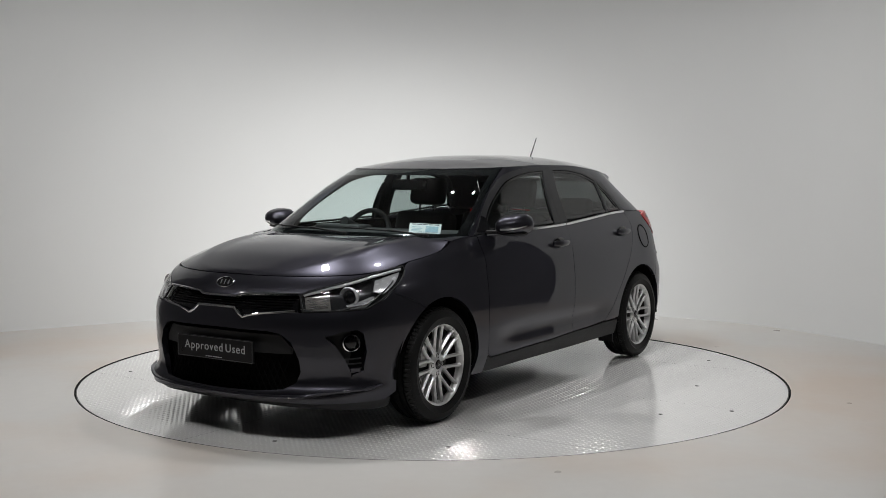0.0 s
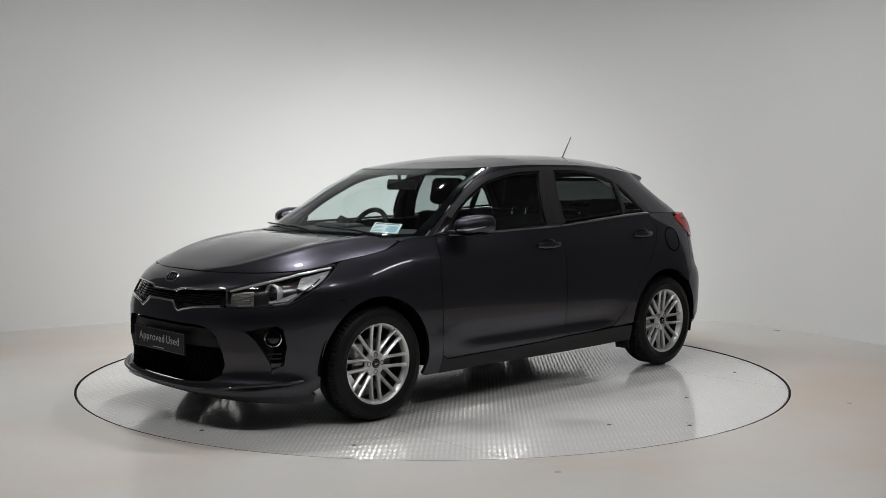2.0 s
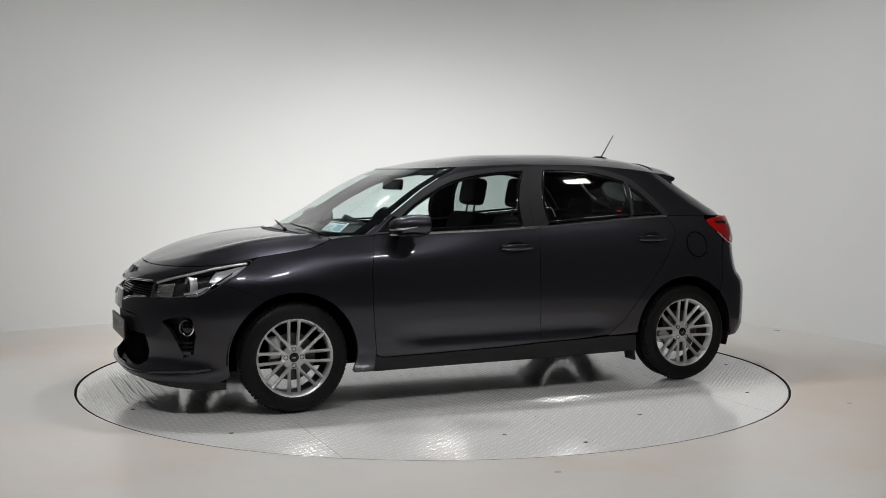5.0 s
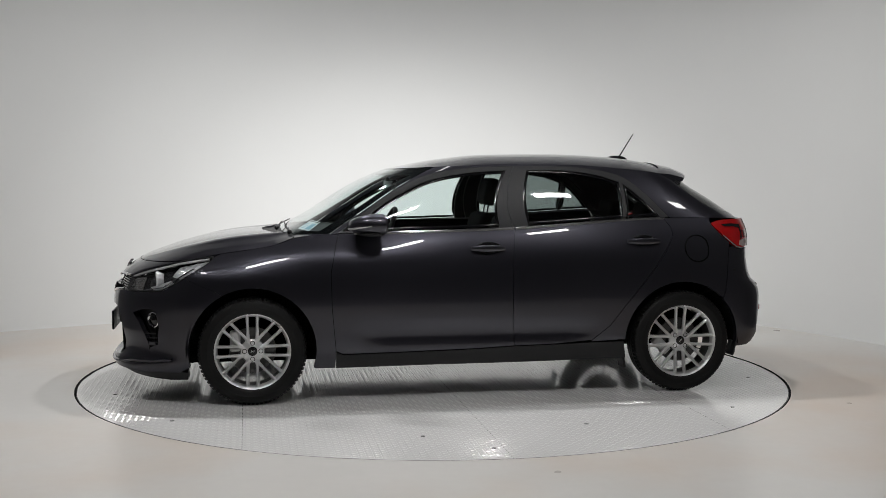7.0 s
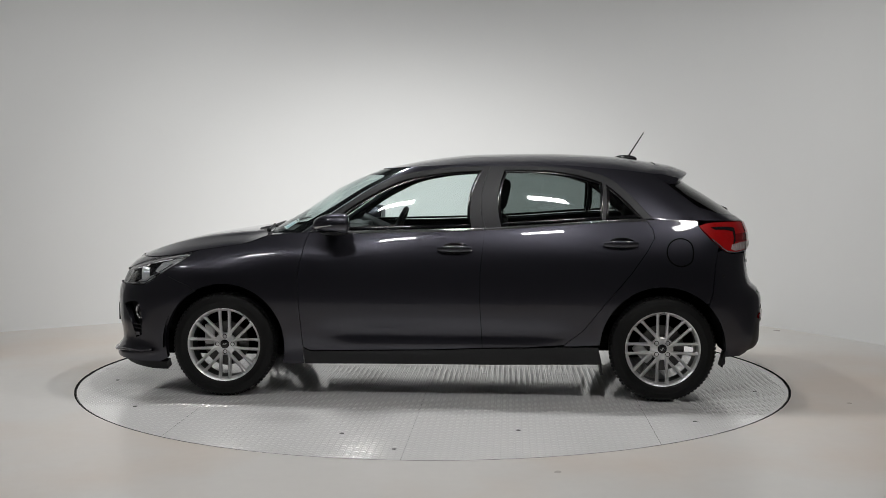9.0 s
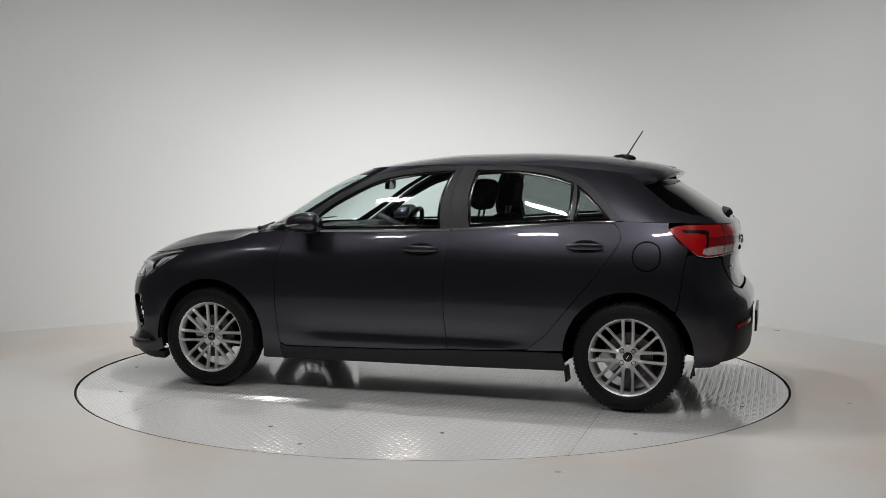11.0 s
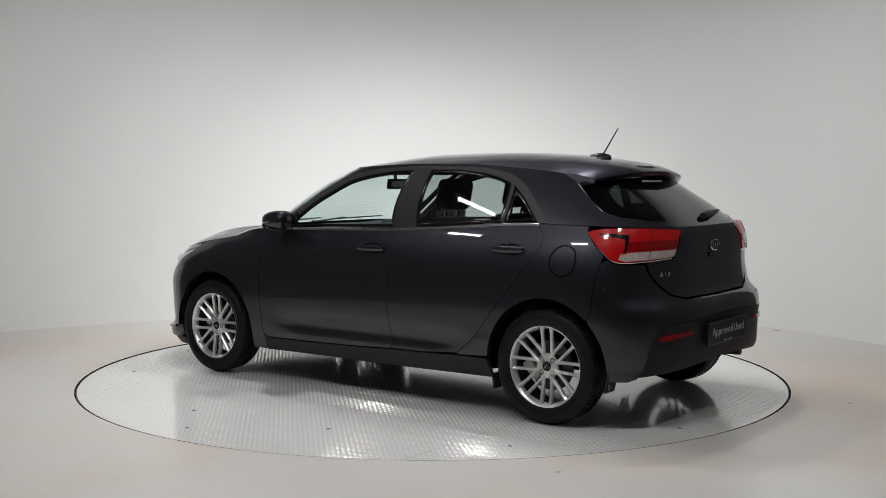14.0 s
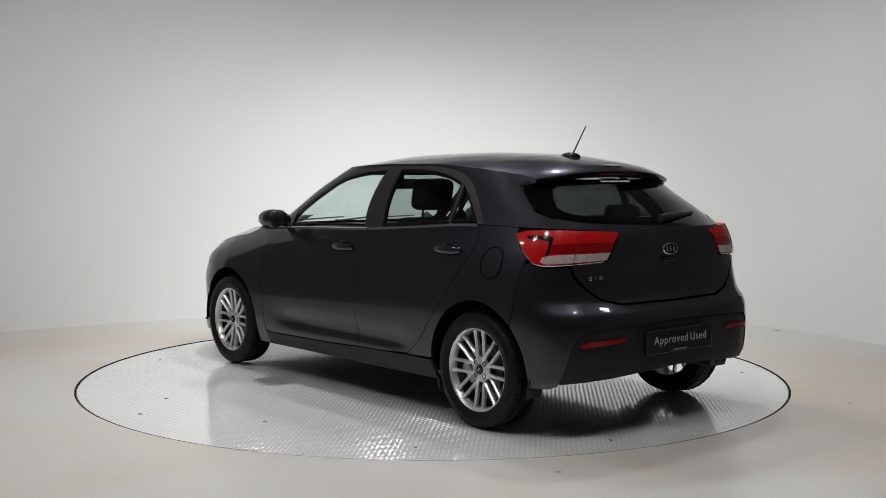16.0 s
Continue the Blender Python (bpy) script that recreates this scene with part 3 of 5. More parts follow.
def belt(x):
    return float(smooth([x], BELT)[0])


def arc(cx, cz, r, a0, a1, n=16):
    return [(cx + r * math.cos(radians(a)), cz + r * math.sin(radians(a))) for a in np.linspace(a0, a1, n)]


def S(points):
    return [on_side(x, z) for x, z in points]


def F(points):
    return [on_nose(y, z) for y, z in points]


def Rr(points):
    return [on_tail(y, z) for y, z in points]


def K(points):
    return [on_cabin(x, z) for x, z in points]


ARCH, HUB_F, HUB_R, HUB_Z = 0.362, 1.29, -1.29, 0.306
CAR = new("hatchback_car")
tagged(CAR, "dark graphite grey five-door hatchback parked on the turntable", "car")


def body_sheet(name, poly, mat=None, **kw):
    return sheet(name, body, BODY_LINES, poly, mat or PAINT, CAR, **kw)


def cabin_sheet(name, poly, mat=None, **kw):
    return sheet(name, cabin, CABIN_LINES, poly, mat or PAINT, CAR, **kw)


DOOR_FRONT_EDGE = [(0.792, 0.965), (0.808, 0.917), (0.842, 0.752), (0.838, 0.55), (0.815, 0.297)]
REAR_EDGE = [(-0.72, 0.324), (-0.833, 0.414), (-0.926, 0.532), (-1.107, 0.749), (-1.196, 0.873), (-1.24, 0.95), (-1.232, 1.0), (-1.195, 1.05)]
LAMP_BACK = [(1.629, 0.752), (1.545, 0.80), (1.512, 0.826), (1.495, 0.846)]
BUMPER_SEAM = [(1.655, 0.718), (1.58, 0.685), (1.50, 0.655)]


def belt_points(x0, x1, n=8, down=0.0):
    return [(x, belt(x) - down) for x in np.linspace(x0, x1, n)]


def build_sides():
    for right in (False, True):
        kw = dict(right=right)
        parts = {}
        parts["front_door"] = body_sheet("front_door", S(DOOR_FRONT_EDGE + [(0.775, 0.277), (0.4, 0.283), (0.013, 0.291), (-0.244, 0.303), (-0.229, 0.55), (-0.229, 0.747), (-0.254, 1.0)] + belt_points(-0.254, 0.79)), **kw)
        parts["rear_door"] = body_sheet("rear_door", S([(-0.254, 1.0), (-0.229, 0.747), (-0.229, 0.55), (-0.244, 0.303), (-0.489, 0.308)] + REAR_EDGE + belt_points(-1.19, -0.254)), **kw)
        body_sheet("front_wing", S([(1.06, 0.944), (0.93, 0.964)] + DOOR_FRONT_EDGE + [(0.815, 0.192), (0.93, 0.192)] + arc(HUB_F, HUB_Z, ARCH, 197, 62, 23) + BUMPER_SEAM[::-1] + LAMP_BACK + [(1.47, 0.858), (1.33, 0.880), (1.17, 0.905), (1.10, 0.926)]), **kw)
        # skirt is body paint; black puts the shade below the doors into colour
        body_sheet("side_skirt", S([(0.815, 0.293), (0.775, 0.273), (0.4, 0.279), (0.013, 0.287), (-0.244, 0.299), (-0.489, 0.304), (-0.715, 0.312), (-0.92, 0.312), (-0.945, 0.205), (-0.3, 0.196), (0.3, 0.195), (0.815, 0.19)]), mat=BLACK_PLASTIC, label="side skirt in body paint's place, coloured black for shade", **kw)
        body_sheet("rear_wing", S(REAR_EDGE + belt_points(-1.2, -1.50, 6) + [(-1.495, 1.03), (-1.512, 1.0), (-1.56, 0.945), (-1.61, 0.905), (-1.60, 0.87), (-1.575, 0.70), (-1.55, 0.57)] + arc(HUB_R, HUB_Z, ARCH, 132, 3, 24) + [(-0.72, 0.316)]), **kw)
        # greenhouse
        outer = [(0.775, 0.985), (0.60, 1.12), (0.44, 1.225), (0.25, 1.312), (0.0, 1.354), (-0.27, 1.367), (-0.6, 1.365), (-0.82, 1.345), (-0.98, 1.298), (-1.10, 1.205), (-1.228, 1.068)]
        outer_front, outer_rear = bow(outer[:6]), bow(outer[5:])
        ring = K(outer_front + outer_rear[1:])
        cabin_sheet("side_frame", [(0.70, 0.0), (0.69, 0.3), (0.69, 0.7), (0.70, 0.97), (0.70, 1.0), (1.3, 1.0), (2.5, 1.0), (3.7, 1.0), (4.36, 1.0), (4.372, 0.815), (4.40, 0.32), (4.47, 0.20), (4.50, 0.0)] + [(s, 0.0) for s in np.linspace(4.4, ring[-1][0] + 0.01, 6)] + ring[::-1] + [(ring[0][0], 0.0)], depth=0.035, gap=0.0012, **kw)
        front_glass = [(0.665, belt(0.665) + 0.012)] + bow([(0.64, 1.045), (0.549, 1.120), (0.416, 1.199), (0.239, 1.280), (0.007, 1.325), (-0.236, 1.341)]) + [(-0.172, belt(-0.172) + 0.012)]
        rear_glass = [(-0.349, belt(-0.349) + 0.012)] + bow([(-0.368, 1.345), (-0.60, 1.341), (-0.803, 1.314), (-0.945, 1.272)]) + [(-0.940, belt(-0.94) + 0.012)]
        quarter = [(-0.962, belt(-0.962) + 0.012)] + bow([(-0.967, 1.262), (-1.06, 1.185), (-1.172, belt(-1.172) + 0.014)])
        f_in, r_in, q_in = K(front_glass), K(rear_glass), K(quarter)
        split_low, split_high = on_cabin(-0.256, belt(-0.256) + 0.003), on_cabin(-0.288, 1.367)
        front_frame = K(outer_front[:-1]) + [split_high, split_low, (f_in[-1][0], split_low[1])] + f_in[::-1] + [(f_in[0][0], 0.01), (on_cabin(0.775, 0.985)[0], 0.01)]
        rear_frame = [split_low, split_high] + K(outer_rear[1:]) + [(ring[-1][0], 0.01), (q_in[-1][0], 0.01)] + q_in[::-1] + r_in[::-1] + [(r_in[0][0], 0.01)]
        for key, outline in (("front_door", front_frame), ("rear_door", rear_frame)):
            ob = sheet("window_frame", cabin, CABIN_LINES, outline, SATIN_PILLAR, parts[key], "satin dark window frame", depth=0.03, gap=0.0015, **kw)
        for key, outline, mat in (("front_door", front_glass, CLEAR_GLASS), ("rear_door", rear_glass, PRIVACY_GLASS), ("rear_door", quarter, PRIVACY_GLASS)):
            sheet("window_pane", cabin, CABIN_LINES, K(outline), mat, parts[key], "tinted side window glass", depth=0.0, gap=-0.004, lift=-0.008, **kw)
            # black rubber seal round the pane
            band("window_seal", cabin, K(outline), 0.016, GLOSS_BLACK, parts[key], "black window seal", lift=-0.005, right=right)
        # bright strip along the belt
        for key, x0, x1 in (("front_door", 0.70, -0.25), ("rear_door", -0.26, -1.20)):
            bm = bmesh.new()
            rows = []
            for x in np.linspace(x0, x1, 18):
                z = belt(x) - 0.004
                y = body([on_side(x, z)])[0, 1]
                rows.append([bm.verts.new((x, (-1 if right else 1) * (y + o), z + h)) for o, h in ((-0.01, -0.006), (0.006, -0.006), (0.007, 0.004), (-0.001, 0.009), (-0.012, 0.009))])
            for a, b in zip(rows[:-1], rows[1:]):
                for k in range(4):
                    bm.faces.new((a[k], b[k], b[k + 1], a[k + 1]) if not right else (a[k], a[k + 1], b[k + 1], b[k]))
            part("belt_trim", bm, CHROME, parts[key], "bright chrome belt strip", True)
            # door handle, over a black bulge that paints the shade of its scoop
            hx, hz = (-0.08, 0.880) if key == "front_door" else (-1.044, 0.913)
            sgn = -1 if right else 1
            y = body([on_side(hx, hz)])[0, 1]
            bm = bmesh.new()
            bmesh.ops.create_uvsphere(bm, u_segments=20, v_segments=10, radius=1.0, matrix=Matrix.Translation((hx - 0.005, sgn * (y - 0.001), hz - 0.008)) @ Matrix.Diagonal((0.090, 0.009, 0.048, 1)))
            part("handle_shade", bm, GLOSS_BLACK, parts[key], "black bulge standing in for shade in the handle's scoop", True)
            bm = bmesh.new()
            rows = []
            for t in np.linspace(-1, 1, 15):
                lift = (1 - t * t) * 0.014 + 0.014
                w = 0.020 * (1 - 0.35 * abs(t) ** 3)
                cx = hx + t * 0.102
                yy = body([on_side(cx, hz)])[0, 1] + lift
                rows.append([bm.verts.new((cx, sgn * (yy + 0.009 * math.cos(a)), hz + 0.004 + w * math.sin(a))) for a in np.linspace(0, 2 * math.pi, 11)[:-1]])
            for a, b in zip(rows[:-1], rows[1:]):
                for k in range(10):
                    bm.faces.new((a[k], a[(k + 1) % 10], b[(k + 1) % 10], b[k]))
            bm.faces.new(rows[0]), bm.faces.new(rows[-1])
            bmesh.ops.recalc_face_normals(bm, faces=bm.faces)
            part("door_handle", bm, PAINT, parts[key], "body-coloured pull handle", True)
        if not right:
            # fuel flap: a round lid with a groove
            c = on_side(-1.388, 0.869)
            loop = [(c[0] + 0.079 * math.cos(a), c[1] + 0.079 * math.sin(a)) for a in np.linspace(0, 2 * math.pi, 37)[:-1]]
            flap = body_sheet("fuel_flap", loop, PAINT, label="round fuel filler flap", depth=0.001, lift=0.0010, gap=0)
            tube("flap_joint", body, loop + loop[:1], 0.0042, DARK_CAVITY, flap, "dark joint round the flap", lift=0.0006, steps=2)
    # inner black shell that closes the joints
    bm = bmesh.new()
    ss = np.linspace(0, 2 * ARC + SIDE, 90)
    zs = np.linspace(0.16, 1.0, 12)
    rows = []
    for s in ss:
        top = 0.62 if s < 1.35 else 0.86 if s < 1.85 else 0.99
        foot = 0.24 if s < 3.9 else 0.34
        pts = body([(s, max(min(z, top), foot)) for z in zs])
        row = []
        for p in pts:
            k = 1 - 0.032 / max(math.hypot(p[0] * 0.45, p[1]), 0.3)
            in_arch = min(math.hypot(p[0] - HUB_F, p[2] - HUB_Z), math.hypot(p[0] - HUB_R, p[2] - HUB_Z)) < ARCH + 0.03
            row.append((p[0] - 0.06 * np.sign(p[0]) * (abs(p[0]) > 1.45), p[1] * k * (0.62 if in_arch else 1), p[2]))
        rows.append(row)
    for sgn in (1, -1):
        vs = [[bm.verts.new((x, sgn * y, z)) for x, y, z in row] for row in rows]
        for a, b in zip(vs[:-1], vs[1:]):
            for j in range(len(zs) - 1):
                bm.faces.new((a[j], b[j], b[j + 1], a[j + 1]))
    part("inner_shell", bm, DARK_CAVITY, CAR, "dark inner body shell", True)
    # wheel arch liners and underbody
    for hx in (HUB_F, HUB_R):
        for sgn in (1, -1):
            bm = bmesh.new()
            prof = [(ARCH + 0.012, 0.825 * sgn), (ARCH + 0.012, 0.50 * sgn)]
            lathe(bm, prof, 24, "y", radians(-4), radians(184))
            ob = part("arch_liner", bm, DARK_CAVITY, CAR, "black wheel arch liner", True)
            ob.location = (hx, 0, HUB_Z)
    bm = bmesh.new()
    box(bm, (0.45, 0, 0.235), (2.7, 1.2, 0.05), 0.02)
    box(bm, (0, 0, 0.25), (1.7, 1.50, 0.05), 0.02)
    box(bm, (-1.35, 0, 0.33), (0.95, 1.15, 0.06), 0.02)
    rod(bm, (-0.4, -0.1, 0.22), (-1.6, -0.3, 0.27), 0.03)
    rod(bm, (-1.29, 0.6, 0.30), (-1.29, -0.6, 0.30), 0.045, None, 12)
    rod(bm, (-1.62, 0.40, 0.33), (-1.62, -0.45, 0.33), 0.07, None, 14)
    part("underbody", bm, DARK_CAVITY, CAR, "black underbody with exhaust pipe")


def build_top():
    hood_line = [(1.960, 0.0), (1.960, 0.99), (1.955, 0.992), (1.93, 0.993), (1.85, 0.993), (1.70, 0.993), (1.55, 0.994), (1.40, 0.995), (1.17, 0.995), (1.055, 0.985), (1.045, 0.90), (1.10, 0.75), (1.18, 0.45), (1.215, 0.2), (1.22, 0.0)]
    sheet("bonnet", hood, TOP_LINES, hood_line, PAINT, CAR, both=True, depth=0.02, gap=0.0015, flip=1.0)
    sheet("cowl", hood, TOP_LINES, [(1.30, 0.0), (1.30, 0.6), (1.05, 0.97), (0.80, 0.99), (0.75, 0.8), (0.8, 0.0)], BLACK_PLASTIC, CAR, label="black plastic cowl below the windscreen", both=True, depth=0.01, lift=-0.012, gap=0, flip=1.0)
    for right in (False, True):
        sheet("wing_top", hood, TOP_LINES, [(1.045, 0.985), (1.05, 0.915), (0.93, 0.90), (0.76, 0.93), (0.76, 1.0), (0.95, 1.0), (1.045, 1.0)], PAINT, CAR, right=right, depth=0.012, gap=0.001, flip=1.0)
    sheet("roof_panel", roof, TOP_LINES, [(0.402, 0.0), (0.402, 0.6), (0.40, 1.0), (0.2, 1.0), (-0.2, 1.0), (-1.0, 1.0), (-1.40, 1.0), (-1.455, 0.9), (-1.462, 0.0)], PAINT, CAR, both=True, depth=0.03, gap=0.0, flip=1.0)
    sheet("headliner", roof, TOP_LINES, [(0.36, 0.0), (0.35, 0.9), (0.2, 0.97), (-1.0, 0.97), (-1.38, 0.95), (-1.42, 0.0)], DASH, CAR, both=True, depth=0.02, gap=0.0, lift=-0.03, flip=1.0)
    scr = cabin_sheet("windscreen", [(0.0, 0.0), (0.69, 0.0), (0.68, 0.3), (0.68, 0.7), (0.69, 0.985), (0.0, 0.985)], SCREEN_GLASS, label="raked tinted windscreen glass", both=True, depth=0.004, gap=0.0)
    sheet("screen_border", cabin, CABIN_LINES, [(0.0, 0.985), (0.69, 0.985), (0.68, 0.7), (0.68, 0.3), (0.69, 0.0), (0.0, 0.0), (0.0, 0.05), (0.62, 0.05), (0.635, 0.5), (0.635, 0.90), (0.0, 0.90)], GLOSS_BLACK, scr, "black printed screen border", both=True, depth=0.002, gap=0.0, lift=-0.004)
    # tailgate glass with its black border
    edge = [(5.1, 0.055), (4.87, 0.075), (4.62, 0.125), (4.49, 0.20), (4.415, 0.32), (4.39, 0.55), (4.386, 0.815), (4.40, 0.93), (4.50, 1.0), (5.1, 1.0)]
    hole = [(5.1, 0.93), (4.85, 0.92), (4.63, 0.88), (4.55, 0.75), (4.53, 0.5), (4.56, 0.36), (4.63, 0.29), (4.87, 0.25), (5.1, 0.24)]
    gate = body_sheet("tailgate", Rr([(0.0, 0.668), (0.387, 0.672), (0.50, 0.70), (0.577, 0.752), (0.636, 0.816), (0.655, 0.868), (0.455, 0.880), (0.39, 0.985), (0.366, 1.022), (0.62, 1.036), (0.60, 1.042), (0.0, 1.042)]), both=True)
    sheet("tailgate_rim", cabin, CABIN_LINES, [(4.46, 0.0), (5.1, 0.0), (5.1, 0.052), (4.87, 0.072), (4.62, 0.12), (4.485, 0.195), (4.45, 0.12)], PAINT, gate, both=True, depth=0.01, gap=0.0)
    pane = sheet("rear_window", cabin, CABIN_LINES, edge, REAR_GLASS, gate, "dark tinted rear window", both=True, depth=0.004, gap=0.001, lift=-0.004)
    sheet("rear_border", cabin, CABIN_LINES, edge + hole, GLOSS_BLACK, gate, "black rear window border", both=True, depth=0.002, gap=0.001, lift=-0.008)
    # roof spoiler over the rear window
    bm = bmesh.new()
    rows = []
    for e in np.linspace(-1, 1, 25):
        y = e * 0.562
        tip = -1.512 + 0.10 * abs(e) ** 3
        w = abs(e) ** 6
        x0 = -1.30 + 0.09 * w
        z0 = float(roof([(x0, e * 0.97)])[0, 2]) + 0.003 - 0.012 * w
        tz = 1.342 - 0.045 * abs(e) ** 2.4
        yr = y * 0.985
        ring = [(x0, yr * (1 + 0.025 * w), z0), ((x0 + tip) / 2, yr, (z0 + tz) / 2 + 0.008), (tip + 0.012, yr * 0.97, tz + 0.003), (tip, yr * 0.965, tz - 0.006), (tip + 0.010, yr * 0.965, tz - 0.022), (tip + 0.04, yr * 0.965, tz - 0.036 + 0.01 * w), (-1.38 + 0.035 * w, yr * (0.97 + 0.065 * w), (min(z0, tz) - 0.045) * (1 - w) + 1.260 * w)]
        rows.append([bm.verts.new(p) for p in ring])
    for a, b in zip(rows[:-1], rows[1:]):
        for k in range(7):
            bm.faces.new((a[k], b[k], b[(k + 1) % 7], a[(k + 1) % 7]))
    bm.faces.new(rows[0]), bm.faces.new(rows[-1])
    bmesh.ops.recalc_face_normals(bm, faces=bm.faces)
    sp = part("roof_spoiler", bm, PAINT, CAR, "body-coloured roof spoiler", True)
    for right in (False, True):
        sheet("spoiler_cheek", cabin, CABIN_LINES, [(4.384, 0.80), (4.384, 0.95), (4.40, 1.0), (4.50, 1.0), (4.60, 1.0), (4.56, 0.93), (4.47, 0.84)], PAINT, sp, right=right, depth=0.004, gap=0.0, lift=0.002)
    bm = bmesh.new()
    box(bm, (-1.494, 0, 1.325), (0.02, 0.30, 0.014), 0.003)
    part("high_brake_lamp", bm, DEEP_RED, sp, "dark red high-level brake lamp")
    # aerial
    bm = bmesh.new()
    bmesh.ops.create_uvsphere(bm, u_segments=16, v_segments=10, radius=1.0, matrix=Matrix.Translation((-1.145, 0, 1.418)) @ Matrix.Diagonal((0.076, 0.026, 0.026, 1)))
    fin = part("aerial_foot", bm, GLOSS_BLACK, CAR, "black aerial foot on the roof", True)
    bm = bmesh.new()
    rod(bm, (-1.165, 0, 1.435), (-1.262, 0, 1.588), 0.0048, 0.003)
    part("aerial_mast", bm, BLACK_PLASTIC, fin, "thin black aerial mast")


build_sides()
build_top()


# ---- front end ----
LAMP = F([(0.451, 0.720), (0.50, 0.740), (0.577, 0.769)]) + S([(1.695, 0.818), (1.60, 0.836), (1.505, 0.848), (1.505, 0.828), (1.56, 0.79), (1.629, 0.750), (1.72, 0.69), (1.803, 0.649)]) + F([(0.66, 0.643), (0.615, 0.641), (0.495, 0.637)])
GRILLE_TOP = F([(0.0, 0.700), (0.115, 0.700), (0.15, 0.713), (0.30, 0.720), (0.445, 0.722)])
GRILLE_LOW = F([(0.0, 0.650), (0.125, 0.648), (0.158, 0.618), (0.188, 0.603), (0.225, 0.614), (0.30, 0.628), (0.46, 0.642)])
INTAKE = F([(0.0, 0.232), (0.25, 0.238), (0.407, 0.252), (0.465, 0.285), (0.488, 0.34), (0.488, 0.40), (0.453, 0.488), (0.40, 0.530), (0.33, 0.541), (0.082, 0.545), (0.0, 0.545)])
FOG = F([(0.60, 0.515), (0.66, 0.540), (0.715, 0.549), (0.735, 0.530), (0.742, 0.44), (0.728, 0.344), (0.69, 0.322), (0.672, 0.40), (0.64, 0.47)])


def project(surf, q, lift=0.0):
    n = surface_normals(surf, np.array([q]))[0]
    return Vector(surf([q])[0] + n * lift), Vector(n)


def build_front():
    body_sheet("nose_panel", [(0.0, 0.800)] + S([(x, float(smooth([x], WING)[0]) - 0.001) for x in (1.955, 1.945, 1.925, 1.90, 1.86, 1.82, 1.78, 1.74, 1.70)]) + LAMP[3:0:-1] + LAMP[:1] + GRILLE_TOP[::-1], both=True, label="painted nose panel above the grille")
    seam = S(BUMPER_SEAM[:1] + BUMPER_SEAM[1:])
    lower = F([(0.66, 0.186), (0.378, 0.19), (0.0, 0.19)])
    bumper = body_sheet("front_bumper", [(s, z - 0.004) for s, z in GRILLE_LOW] + [(s, z - 0.004) for s, z in LAMP[:-4:-1]] + [(s, z - 0.003) for s, z in LAMP[-4:-7:-1]] + seam + S(arc(HUB_F, HUB_Z, ARCH, 62, -14, 14)) + S([(1.70, 0.187), (1.82, 0.186)]) + [lower[0], FOG[6]] + FOG[5::-1] + FOG[:5:-1] + lower + INTAKE, both=True, depth=0.03, gap=0.0)
    for side, right in (("l", False), ("r", True)):
        pocket = body_sheet("fog_pocket", FOG, BLACK_PLASTIC, label="black fog lamp pocket", right=right, depth=0.005, lift=-0.055, gap=-0.012)
        c, n = project(body, on_nose(0.700, 0.478), -0.045)
        if right:
            c.y, n.y = -c.y, -n.y
        turn = Matrix.Translation(c) @ n.to_track_quat("Y", "Z").to_matrix().to_4x4()
        bm = bmesh.new()
        lathe(bm, [(0.036, -0.01), (0.047, 0.0), (0.045, 0.010), (0.040, 0.012), (0.036, 0.006)], 28)
        bmesh.ops.transform(bm, matrix=turn, verts=bm.verts)
        part("fog_ring", bm, CHROME, pocket, "chrome fog lamp ring", True)
        bm = bmesh.new()
        bmesh.ops.create_uvsphere(bm, u_segments=20, v_segments=12, radius=1, matrix=turn @ Matrix.Diagonal((0.036, 0.012, 0.036, 1)))
        part("fog_lens", bm, GLOSS_BLACK, pocket, "dark glass fog lens", True)
        for z in (0.40, 0.375, 0.35):
            tube("pocket_rib", body, F([(0.67, z), (0.725, z + 0.004)]), 0.004, BLACK_PLASTIC, pocket, lift=-0.012, right=right)
        # headlamp: dark housing, reflector, projector, bright bars, clear cover
        lamp = body_sheet("headlamp", LAMP, LAMP_GREY, label="dark headlamp housing with chrome parts and clear cover", right=right, depth=0.02, lift=-0.045, gap=-0.01)
        sheet("reflector", body, BODY_LINES, F([(0.475, 0.716), (0.58, 0.728), (0.61, 0.652), (0.505, 0.646)]), AMBER_LENS, lamp, "ribbed turn signal reflector", right=right, depth=0.006, lift=-0.022, gap=0)
        for z in (0.658, 0.668, 0.678, 0.688, 0.698, 0.708):
            tube("reflector_rib", body, F([(0.492, z), (0.545, z + 0.004), (0.592, z + 0.008)]), 0.0016, CHROME, lamp, lift=-0.018, right=right)
        sheet("silver_bezel", body, BODY_LINES, S([(1.70, 0.795), (1.60, 0.818), (1.535, 0.830), (1.60, 0.785), (1.70, 0.725), (1.745, 0.74)]), LAMP_SILVER, lamp, "bright silver outer bezel", right=right, depth=0.012, lift=-0.020, gap=0)
        sheet("inner_bezel", body, BODY_LINES, S([(1.86, 0.655), (1.80, 0.662), (1.745, 0.70), (1.755, 0.715), (1.82, 0.69), (1.875, 0.675)]), LAMP_SILVER, lamp, "bright silver lower bezel", right=right, depth=0.012, lift=-0.022, gap=0)
        tube("chrome_edge", body, F([(0.478, 0.654), (0.54, 0.646), (0.61, 0.644)]) + S([(1.86, 0.662), (1.80, 0.672), (1.745, 0.705), (1.70, 0.735), (1.62, 0.785)]), 0.004, CHROME, lamp, "bright chrome lower edge", lift=-0.012, right=right)
